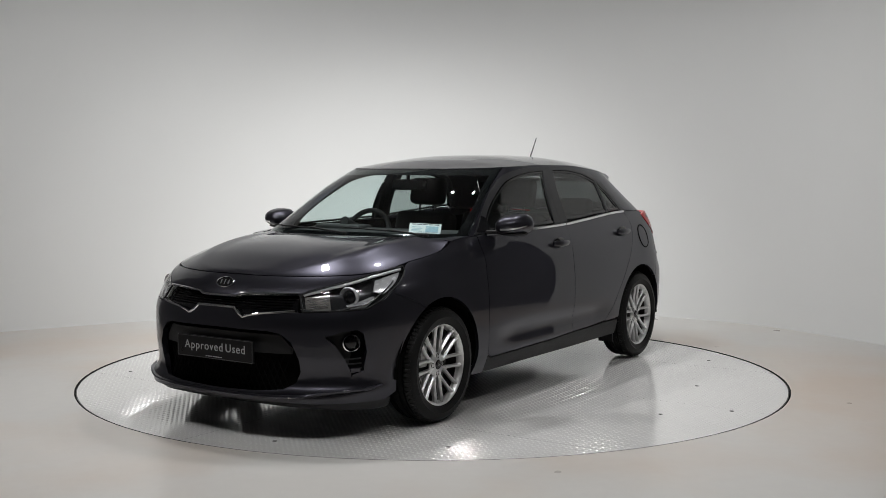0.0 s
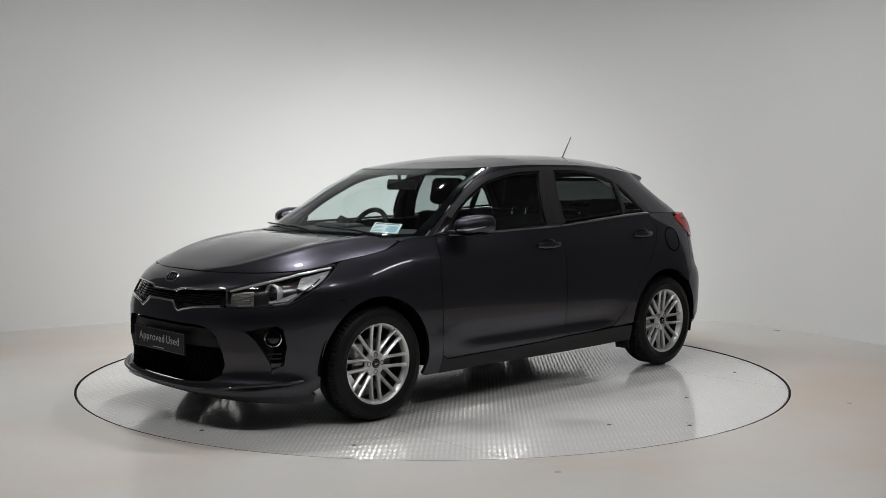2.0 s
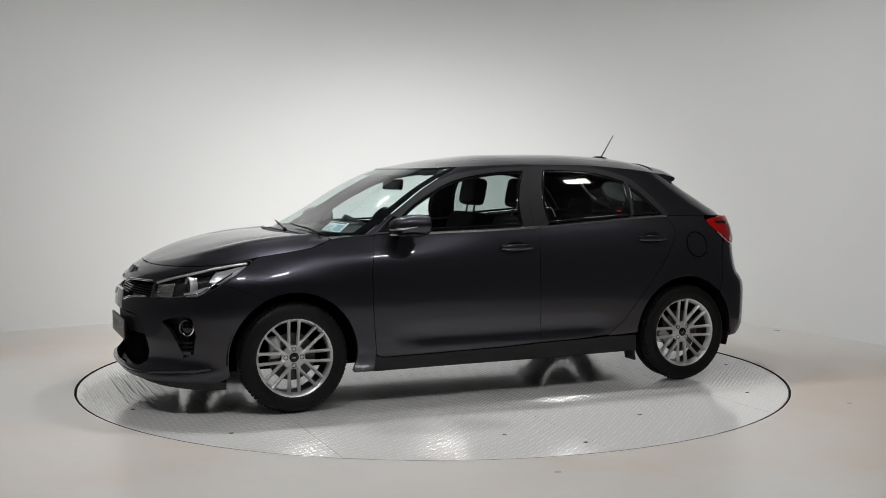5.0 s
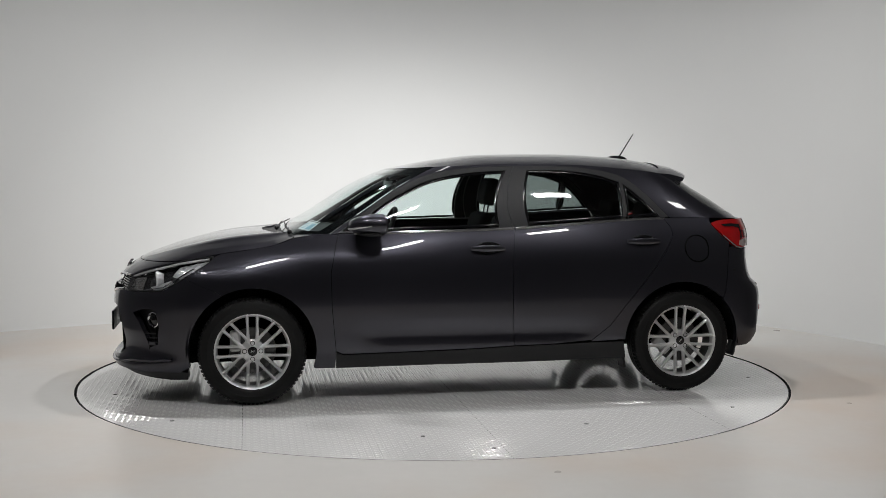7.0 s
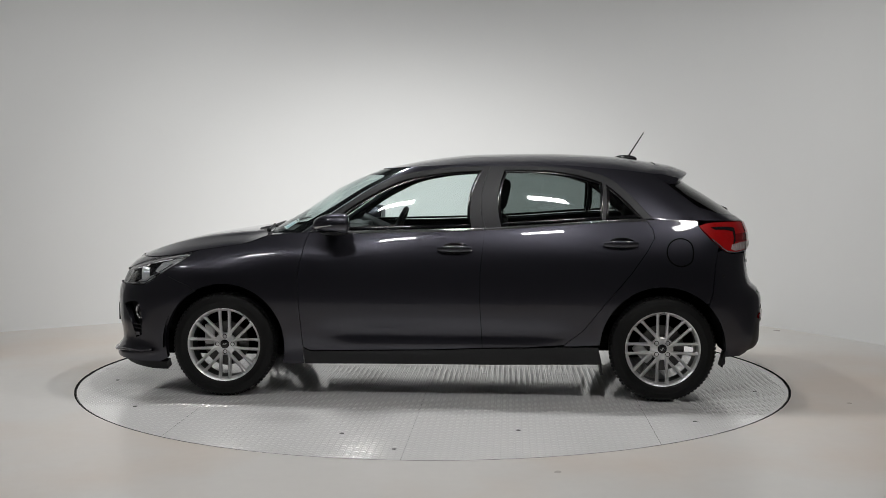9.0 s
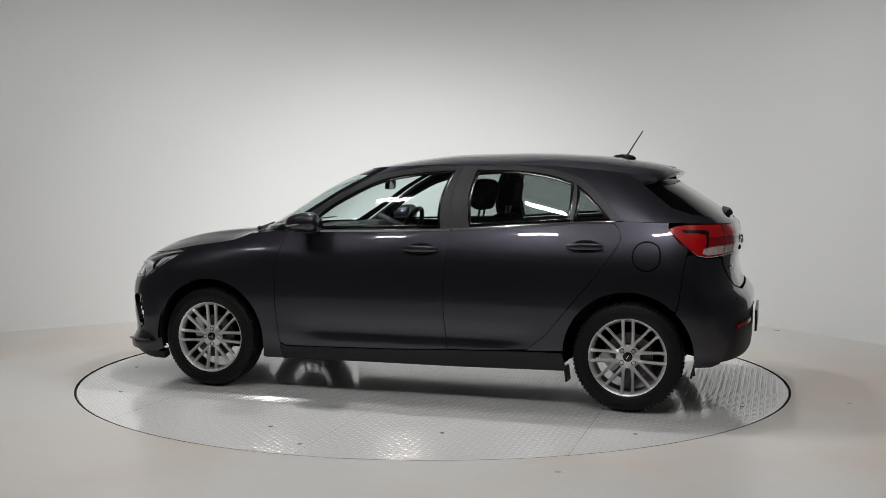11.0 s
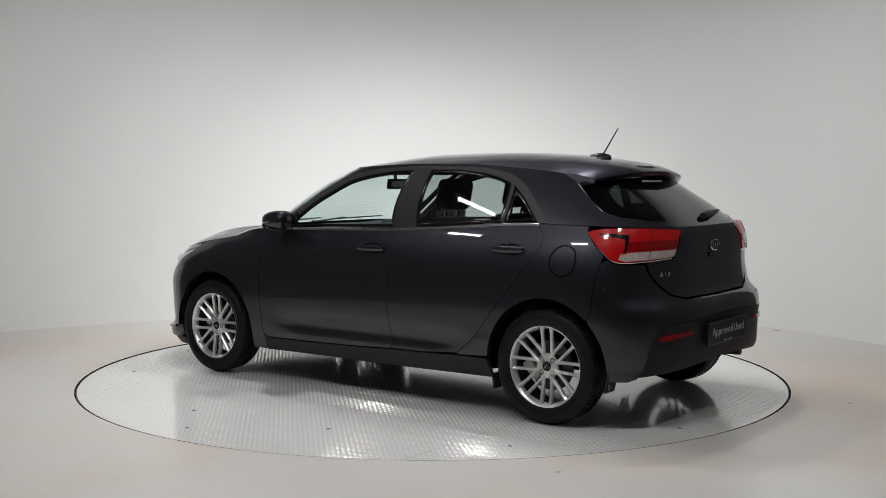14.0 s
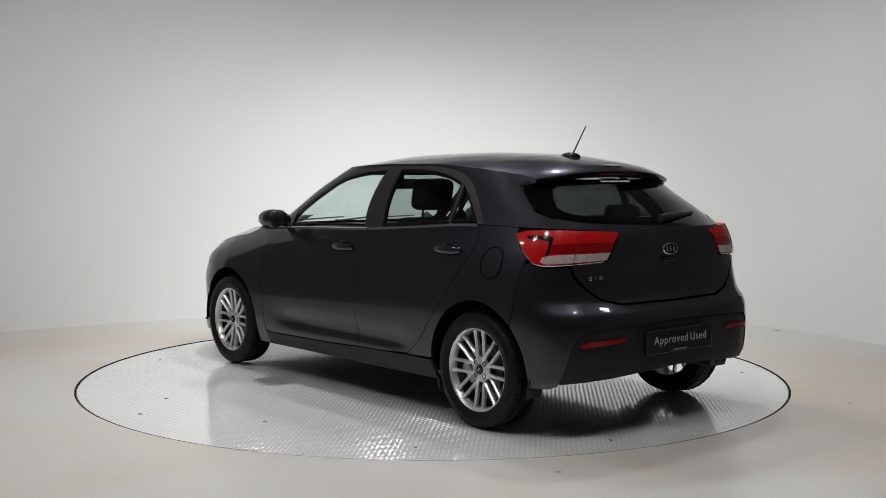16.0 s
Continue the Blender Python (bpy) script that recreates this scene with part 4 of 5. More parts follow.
        band("cover_rim", body, LAMP, 0.007, BLACK_PLASTIC, lamp, "black rim of the lamp cover", lift=-0.002, right=right)
        tube("light_bar", body, F([(0.47, 0.721), (0.52, 0.738), (0.585, 0.760)]) + S([(1.70, 0.808), (1.60, 0.826), (1.53, 0.835)]), 0.0075, LAMP_SILVER, lamp, "silver daytime light bar", lift=-0.010, right=right)
        c, n = project(body, on_nose(0.662, 0.722), -0.040)
        n = Vector((1, 0.12, 0)).normalized()
        if right:
            c.y, n.y = -c.y, -n.y
        turn = Matrix.Translation(c) @ n.to_track_quat("Y", "Z").to_matrix().to_4x4()
        bm = bmesh.new()
        lathe(bm, [(0.040, -0.03), (0.053, 0.0), (0.053, 0.012), (0.047, 0.016), (0.040, 0.008), (0.034, -0.004)], 30)
        bmesh.ops.transform(bm, matrix=turn, verts=bm.verts)
        part("projector_ring", bm, LAMP_SILVER, lamp, "chrome projector ring", True)
        bm = bmesh.new()
        bmesh.ops.create_uvsphere(bm, u_segments=24, v_segments=12, radius=1, matrix=turn @ Matrix.Diagonal((0.036, 0.022, 0.036, 1)))
        part("projector_lens", bm, GLOSS_BLACK, lamp, "dark projector lens", True)
        sheet("lamp_cover", body, BODY_LINES, LAMP, LAMP_GLASS, lamp, "clear headlamp cover", right=right, depth=0.0, gap=0.002, lift=0.0)
    # grille
    grille = body_sheet("grille", GRILLE_TOP + GRILLE_LOW[::-1], GLOSS_BLACK, label="black upper grille with chrome edges", both=True, depth=0.004, lift=-0.030, gap=-0.004)
    for z in (0.655, 0.668, 0.681, 0.694, 0.707):
        y0 = 0.0 if z < 0.698 else 0.16
        tube("grille_slat", body, F([(y0, z), (0.22, z), (0.43, z)]), 0.0025, DARK_CAVITY, grille, lift=-0.022, mirror=y0 == 0.0)
        if y0:
            tube("grille_slat", body, F([(y0, z), (0.22, z), (0.43, z)]), 0.0025, DARK_CAVITY, grille, lift=-0.018, right=True)
    tube("upper_chrome", body, GRILLE_TOP, 0.0065, CHROME, grille, "chrome upper grille edge", lift=0.001, mirror=True)
    tube("lower_chrome", body, GRILLE_LOW, 0.0065, CHROME, grille, "chrome lower grille edge with two notches", lift=0.001, mirror=True)
    # lower intake
    intake = body_sheet("lower_intake", INTAKE, DARK_CAVITY, label="black lower intake with diamond mesh", both=True, depth=0.004, lift=-0.075, gap=-0.02)
    sheet("cross_bar", body, BODY_LINES, F([(0.0, 0.525), (0.39, 0.520), (0.452, 0.455), (0.452, 0.425), (0.0, 0.425)]), BLACK_PLASTIC, intake, "gloss black cross bar behind the plate", both=True, depth=0.02, lift=-0.028, gap=0)
    for k in range(-12, 13):
        for lean in (-0.09, 0.09):
            y0 = k * 0.036
            a, b = (y0 - lean / 2, 0.255), (y0 + lean / 2, 0.42)
            if max(abs(a[0]), abs(b[0])) > 0.46:
                continue
            bm = bmesh.new()
            p = [Vector(project(body, on_nose(abs(y), z), -0.045)[0]) for y, z in (a, b)]
            for v, (y, z) in zip(p, (a, b)):
                v.y = math.copysign(v.y, y)
            rod(bm, p[0], p[1], 0.0035, None, 6)
            part("mesh_bar", bm, DARK_CAVITY, intake)
    body_sheet("chin_spoiler", F([(0.0, 0.188), (0.378, 0.188), (0.655, 0.184)]) + S([(1.70, 0.184), (1.655, 0.183), (1.655, 0.135), (1.75, 0.13)]) + F([(0.55, 0.14), (0.3, 0.15), (0.0, 0.15)]), BLACK_PLASTIC, label="black chin spoiler below the bumper", both=True, lift=-0.012, depth=0.05)
    tube("splitter_lip", body, F([(0.0, 0.212), (0.3, 0.215), (0.50, 0.222), (0.62, 0.238)]) + S([(1.82, 0.25), (1.74, 0.262)]), 0.009, PAINT, CAR, "body-coloured splitter lip", lift=0.004, mirror=True, flat=1.4)
    # plate and emblem
    plate = new_plate((2.120, 0.0, 0.430), pose(0, 0, 0, 90, 0, 90), 0.115)
    emblem((2.038, 0.0, 0.762), pose(0, 0, 0, 58, 0, 90))


def new_plate(at, turn, high):
    m = Matrix.Translation(at) @ turn
    bm = bmesh.new()
    box(bm, (0, 0, 0), (0.535, high, 0.012), 0.004)
    bmesh.ops.transform(bm, matrix=m, verts=bm.verts)
    plate = part("sign_plate", bm, PLATE_BLACK, CAR, "black sign plate with pale lettering")
    bm = bmesh.new()
    for y in (high / 2 - 0.004, -high / 2 + 0.004):
        box(bm, (0, y, 0.0062), (0.525, 0.002, 0.001))
    for x in (-0.262, 0.262):
        box(bm, (x, 0, 0.0062), (0.002, high - 0.008, 0.001))
    bmesh.ops.transform(bm, matrix=m, verts=bm.verts)
    part("plate_border", bm, PLATE_EDGE, plate, "thin grey plate border")
    words = [lettering(word, "lettering", 0.060, PLATE_GREY, plate, m) for word in ("Approved", "Used")]
    wide = [max(v.co.x for v in w.data.vertices) - min(v.co.x for v in w.data.vertices) for w in words]
    gap, at_x = 0.022, -(sum(wide) + 0.022) / 2
    for w, span in zip(words, wide):
        base = min(v.co.x for v in w.data.vertices)
        w.matrix_local = m @ pose(at_x - base, 0.006, 0.0065)
        at_x += span + gap
    for k in range(7):
        bm = bmesh.new()
        box(bm, (-0.055 + k * 0.017, -high / 2 + 0.014, 0.0065), (0.012, 0.005, 0.0008))
        bmesh.ops.transform(bm, matrix=m, verts=bm.verts)
        part("small_print_bar", bm, PLATE_GREY, plate)
    return plate


def emblem(at, turn):
    """A plain oval maker's badge: chrome rim, dark field, plain bright strokes."""
    m = Matrix.Translation(at) @ turn
    bm = bmesh.new()
    lathe(bm, [(0.0001, 0.003), (0.85, 0.003), (0.88, 0.007), (1.0, 0.004), (1.0, -0.006)], 36, "z")
    bmesh.ops.transform(bm, matrix=m @ Matrix.Diagonal((0.062, 0.031, 1, 1)), verts=bm.verts)
    bmesh.ops.recalc_face_normals(bm, faces=bm.faces)
    badge = part("badge", bm, CHROME, CAR, "oval chrome badge", True)
    bm = bmesh.new()
    lathe(bm, [(0.0001, 0.0045), (0.84, 0.0045), (0.84, 0.002)], 36, "z")
    bmesh.ops.transform(bm, matrix=m @ Matrix.Diagonal((0.062, 0.031, 1, 1)), verts=bm.verts)
    bmesh.ops.recalc_face_normals(bm, faces=bm.faces)
    part("badge_field", bm, GLOSS_BLACK, badge, "dark badge field")
    for x, a, w in ((-0.026, 90, 0.026), (0.0, 90, 0.026), (0.026, 90, 0.026)):
        bm = bmesh.new()
        box(bm, (0, 0, 0), (w, 0.009, 0.002), 0.0006)
        bmesh.ops.transform(bm, matrix=m @ pose(x, 0, 0.0055, 0, 0, a), verts=bm.verts)
        part("badge_stroke", bm, CHROME, badge)


# ---- rear end ----
TAIL_LAMP = [(4.085, 1.020), (4.16, 1.034), (4.238, 1.040), (4.40, 1.043), (4.52, 1.042), (4.66, 1.036), (4.775, 1.026), (4.745, 0.985), (4.722, 0.90), (4.70, 0.884), (4.559, 0.874), (4.45, 0.866), (4.399, 0.866), (4.34, 0.874), (4.298, 0.893), (4.20, 0.945), (4.108, 1.0)]


def build_rear():
    low = [(4.30, 0.26), (4.42, 0.262), (4.47, 0.28)]
    valance_top = [(4.47, 0.29), (4.505, 0.38), (4.535, 0.48), (4.565, 0.525), (4.62, 0.55), (4.75, 0.560), (4.88, 0.565), (5.1, 0.572)]
    body_sheet("rear_bumper", S([(-1.602, 0.872), (-1.577, 0.70), (-1.552, 0.572)]) + S(arc(HUB_R, HUB_Z, ARCH, 136, 196, 10)) + S([(-1.66, 0.215)]) + low + valance_top + Rr([(0.0, 0.662), (0.387, 0.665), (0.505, 0.692), (0.585, 0.745), (0.645, 0.81), (0.664, 0.860)]) + [(4.45, 0.861), (4.399, 0.861), (4.335, 0.869), (4.305, 0.885)], both=True, depth=0.03)
    val = body_sheet("rear_valance", valance_top + [(5.1, 0.33), (4.88, 0.318), (4.70, 0.30), (4.55, 0.288), (4.475, 0.282)], BLACK_PLASTIC, label="dark grey textured lower bumper valance", both=True, depth=0.05, lift=-0.008)
    for right in (False, True):
        sheet("reflector", body, BODY_LINES, [(4.563, 0.486), (4.60, 0.500), (4.765, 0.506), (4.772, 0.488), (4.575, 0.470)], DEEP_RED, val, "red bumper reflector", right=right, depth=0.01, lift=0.004, gap=0)
        lamp = body_sheet("tail_lamp", TAIL_LAMP, RED_LENS, label="red tail lamp wrapping round the corner", right=right, depth=0.03, lift=0.004)
        sheet("lamp_back", body, BODY_LINES, TAIL_LAMP, DARK_CAVITY, lamp, "black back of the lamp", right=right, depth=0.01, lift=-0.025, gap=0)
        sheet("clear_strip", body, BODY_LINES, [(4.385, 0.912), (4.46, 0.922), (4.56, 0.926), (4.726, 0.930), (4.712, 0.893), (4.56, 0.884), (4.42, 0.876), (4.375, 0.886)], PALE_LENS, lamp, "pale clear lower strip", right=right, depth=0.002, lift=0.0065, gap=0)
        sheet("deep_strip", body, BODY_LINES, [(4.42, 0.972), (4.56, 0.978), (4.735, 0.978), (4.728, 0.935), (4.56, 0.931), (4.415, 0.927)], DEEP_RED, lamp, "deeper red lower field", right=right, depth=0.002, lift=0.0058, gap=0)
        sheet("lamp_hook", body, BODY_LINES, [(4.20, 1.010), (4.30, 1.014), (4.40, 1.010), (4.425, 1.005), (4.418, 0.93), (4.395, 0.902), (4.403, 0.95), (4.40, 0.986), (4.33, 0.997), (4.24, 0.996)], GLOSS_BLACK, lamp, "dark inner hook of the lamp", right=right, depth=0.002, lift=0.0062, gap=0)
        tube("lamp_foot", body, [(4.20, 0.945), (4.298, 0.893), (4.34, 0.876), (4.399, 0.868), (4.45, 0.868), (4.559, 0.876), (4.70, 0.886)], 0.0035, CHROME, lamp, "bright lower edge", lift=0.004, right=right)
        tube("lamp_joint", body, [(4.556, 1.041), (4.557, 0.96), (4.558, 0.876)], 0.0022, GAP, lamp, lift=0.006, right=right)
        for k in range(13):
            s = 4.425 + 0.022 * k
            tube("strip_rib", body, [(s, 0.886 + 0.0006 * k), (s + 0.002, 0.914 + 0.0006 * k)], 0.0011, RIB_LENS, lamp, lift=0.0075, right=right)
        for s, z in ((4.30, 0.735), (4.60, 0.630)):
            bm = bmesh.new()
            c, n = project(body, (s, z), 0.0)
            if right:
                c.y, n.y = -c.y, -n.y
            lathe(bm, [(0.0001, 0.003), (0.008, 0.0025), (0.010, -0.002)], 14)
            bmesh.ops.transform(bm, matrix=Matrix.Translation(c) @ n.to_track_quat("Y", "Z").to_matrix().to_4x4(), verts=bm.verts)
            part("parking_sensor", bm, BLACK_PLASTIC, CAR, "small round parking sensor", True)
        # mud flaps behind the rear wheels
        bm = bmesh.new()
        box(bm, (-1.645, 0.765 * (-1 if right else 1), 0.245), (0.012, 0.10, 0.09), 0.003, Euler((0, radians(-14), 0)).to_matrix())
        part("mud_flap", bm, BLACK_PLASTIC, CAR, "black mud flap")
        bm = bmesh.new()
        box(bm, (-0.938, 0.745 * (-1 if right else 1), 0.185), (0.014, 0.11, 0.085), 0.004, Euler((0, radians(8), 0)).to_matrix())
        part("air_deflector", bm, BLACK_PLASTIC, CAR, "black air deflector ahead of the rear wheel")
    new_plate((-1.962, 0.028, 0.470), pose(0, 0, 0, 90, 0, -90), 0.125)
    emblem((-1.866, 0.0, 0.933), pose(0, 0, 0, 88, 0, -90))
    # release grip under the badge, and a word mark drawn as plain bars
    bm = bmesh.new()
    box(bm, (-1.856, 0, 0.882), (0.012, 0.10, 0.026), 0.004)
    part("release_grip", bm, GLOSS_BLACK, CAR, "black tailgate release grip")
    for k, w in enumerate((0.020, 0.008, 0.022)):
        c, n = project(body, on_tail(0.555 - k * 0.032, 0.804), 0.002)
        bm = bmesh.new()
        box(bm, (0, 0, 0), (w, 0.004, 0.020), 0.001)
        bmesh.ops.transform(bm, matrix=Matrix.Translation(c) @ n.to_track_quat("Y", "Z").to_matrix().to_4x4(), verts=bm.verts)
        part("word_mark_bar", bm, CHROME, CAR, "small chrome bar of the word mark")
    # sticker line at the top of the rear window, as plain bars
    for k in range(10):
        q = (5.09 - 0.030 * k if k < 5 else 5.09 - 0.030 * (k - 5), 0.955)
        c, n = project(cabin, q, 0.0)
        if k >= 5:
            c.y, n.y = -c.y, -n.y
        bm = bmesh.new()
        box(bm, (0, 0, 0), (0.022, 0.001, 0.012))
        bmesh.ops.transform(bm, matrix=Matrix.Translation(c) @ n.to_track_quat("Y", "Z").to_matrix().to_4x4(), verts=bm.verts)
        part("sticker_bar", bm, PAPER, CAR, "white sticker bar on the rear window")
    # rear wiper
    bm = bmesh.new()
    a, b = Vector((-1.790, -0.01, 1.088)), Vector((-1.735, -0.36, 1.112))
    for t0, t1, r0, r1 in ((0, 0.25, 0.020, 0.024), (0.25, 0.75, 0.024, 0.012), (0.75, 1.0, 0.012, 0.005)):
        rod(bm, a.lerp(b, t0), a.lerp(b, t1), r0, r1, 10)
    part("rear_wiper", bm, BLACK_PLASTIC, CAR, "black rear wiper arm", True)
    bm = bmesh.new()
    rod(bm, (-1.62, -0.36, 0.285), (-1.88, -0.37, 0.295), 0.024, None, 14)
    part("tailpipe", bm, BRAKE, CAR, "dull steel tailpipe", True)


# ---- wheels ----
def build_wheel():
    bm = bmesh.new()
    lathe(bm, [(0.0001, 0.02), (0.132, 0.02), (0.134, 0.0), (0.0001, 0.0)], 36)
    lathe(bm, [(0.07, 0.045), (0.075, 0.02)], 24)
    wheel = part("wheel", bm, BRAKE, None, "alloy wheel with a black tyre", True)
    bm = bmesh.new()
    lathe(bm, [(0.212, 0.078), (0.222, 0.088), (0.235, 0.094), (0.252, 0.0965), (0.256, 0.0985), (0.260, 0.0965), (0.279, 0.0945), (0.292, 0.086), (0.300, 0.076), (0.302, 0.06), (0.302, 0.043), (0.296, 0.041), (0.296, 0.035), (0.3035, 0.033), (0.3035, 0.004), (0.296, 0.003), (0.296, -0.003), (0.3035, -0.004), (0.3035, -0.033), (0.296, -0.035), (0.296, -0.041), (0.302, -0.043), (0.302, -0.06), (0.292, -0.086), (0.25, -0.096), (0.212, -0.078)], 72)
    tyre = part("tyre", bm, RUBBER, wheel, "black rubber tyre with grooved tread", True)
    block = bmesh.new()
    box(block, (0, 0.067, 0.3005), (0.0165, 0.036, 0.008), 0.002, Euler((radians(-25), 0, 0)).to_matrix(), 1)
    me = bpy.data.meshes.new("tread_block")
    block.to_mesh(me)
    block.free()
    me.materials.append(RUBBER)
    for k in range(78):
        ob = new("tread_block", me)
        ob.parent = wheel
        ob.matrix_local = pose(0, 0, 0, 0, 360 / 78 * k, 0)
    bm = bmesh.new()
    lathe(bm, [(0.213, -0.078), (0.200, -0.07), (0.197, 0.045)], 60)
    part("barrel", bm, BRAKE, wheel, "dark inner wheel barrel", True)
    bm = bmesh.new()
    lathe(bm, [(0.197, 0.045), (0.200, 0.058), (0.206, 0.072), (0.2135, 0.082), (0.2185, 0.084), (0.2195, 0.080), (0.213, 0.074)], 72)
    part("rim", bm, ALLOY, wheel, "silver alloy rim", True)
    # eight pairs of slim spokes
    spoke = []
    for kind in (-1, 1, 0):
        bm = bmesh.new()
        rows = []
        for t in np.linspace(0, 1, 8):
            # two slim parallel bars outside; neighbours run together into one short arm at the hub
            r = 0.074 + 0.132 * t if kind else 0.040 + 0.050 * t
            off = kind * (0.0255 + 0.0040 * t)
            face = 0.060 + 0.015 * t**1.5 if kind else 0.057 + 0.003 * t
            w, d = (0.0100 - 0.0012 * math.sin(math.pi * t) + 0.003 * max(t - 0.85, 0) / 0.15, 0.026) if kind else (0.0135 + 0.003 * (1 - t), 0.026)
            rows.append([bm.verts.new(p) for p in ((off - w * 0.8, face - d, r), (off - w, face - 0.009, r), (off - w * 0.30, face, r), (off + w * 0.30, face, r), (off + w, face - 0.009, r), (off + w * 0.8, face - d, r))])
        for a, b in zip(rows[:-1], rows[1:]):
            for k in range(6):
                bm.faces.new((a[k], a[(k + 1) % 6], b[(k + 1) % 6], b[k]))
        bm.faces.new(rows[0]), bm.faces.new(rows[-1])
        bmesh.ops.recalc_face_normals(bm, faces=bm.faces)
        me = bpy.data.meshes.new("spoke" if kind else "spoke_arm")
        bm.to_mesh(me)
        bm.free()
        me.materials.append(ALLOY)
        spoke.append((me, 0 if kind else 22.5))
    for k in range(8):
        for me, lag in spoke:
            ob = new(me.name, me)
            ob.parent = wheel
            ob.matrix_local = pose(0, 0, 0, 0, 45 * k + lag, 0)
    bm = bmesh.new()
    lathe(bm, [(0.0001, 0.060), (0.030, 0.060), (0.034, 0.057), (0.058, 0.056), (0.066, 0.050), (0.068, 0.03)], 40)
    part("hub", bm, ALLOY, wheel, "silver wheel hub", True)
    bm = bmesh.new()
    lathe(bm, [(0.0001, 0.066), (0.022, 0.065), (0.027, 0.060), (0.027, 0.055)], 30)
    cap = part("hub_cap", bm, GLOSS_BLACK, wheel, "black hub cap", True)
    for x, a in ((-0.008, 80), (0.0, 40), (0.008, 80)):
        bm = bmesh.new()
        box(bm, (0, 0, 0), (0.012, 0.001, 0.0022), 0.0003, None, 1)
        bmesh.ops.transform(bm, matrix=pose(x, 0.0665, 0, 0, a, 0), verts=bm.verts)
        part("cap_mark", bm, ALLOY, wheel)
    for k in range(4):
        bm = bmesh.new()
        lathe(bm, [(0.0001, 0.0525), (0.010, 0.0525), (0.0105, 0.0575), (0.0135, 0.0575), (0.0135, 0.050)], 18)
        ob = part("lug_hole", bm, DARK_CAVITY, wheel, "dark lug nut hole", True)
        ob.location = (0.046 * math.cos(math.pi / 2 * k), 0, 0.046 * math.sin(math.pi / 2 * k))
    bm = bmesh.new()
    box(bm, (0.098, 0.012, 0.055), (0.06, 0.05, 0.12), 0.012)
    part("brake_caliper", bm, FIXTURE, wheel, "grey metal brake caliper")
    return wheel


def build_wheels():
    wheel = build_wheel()
    spots = ((HUB_F, 0.757, 0, 0), (HUB_R, 0.757, 45, 0), (HUB_F, -0.757, 20, 180), (HUB_R, -0.757, 60, 180))
    for k, (x, y, roll, turn) in enumerate(spots):
        m = pose(x, y, HUB_Z - 0.0005, 0, 0, turn) @ pose(0, 0, 0, 0, roll, 0)
        if k == 0:
            wheel.parent, wheel.matrix_local = CAR, m
        else:
            w = copy_thing(wheel, m)
            w.parent = CAR
    return wheel


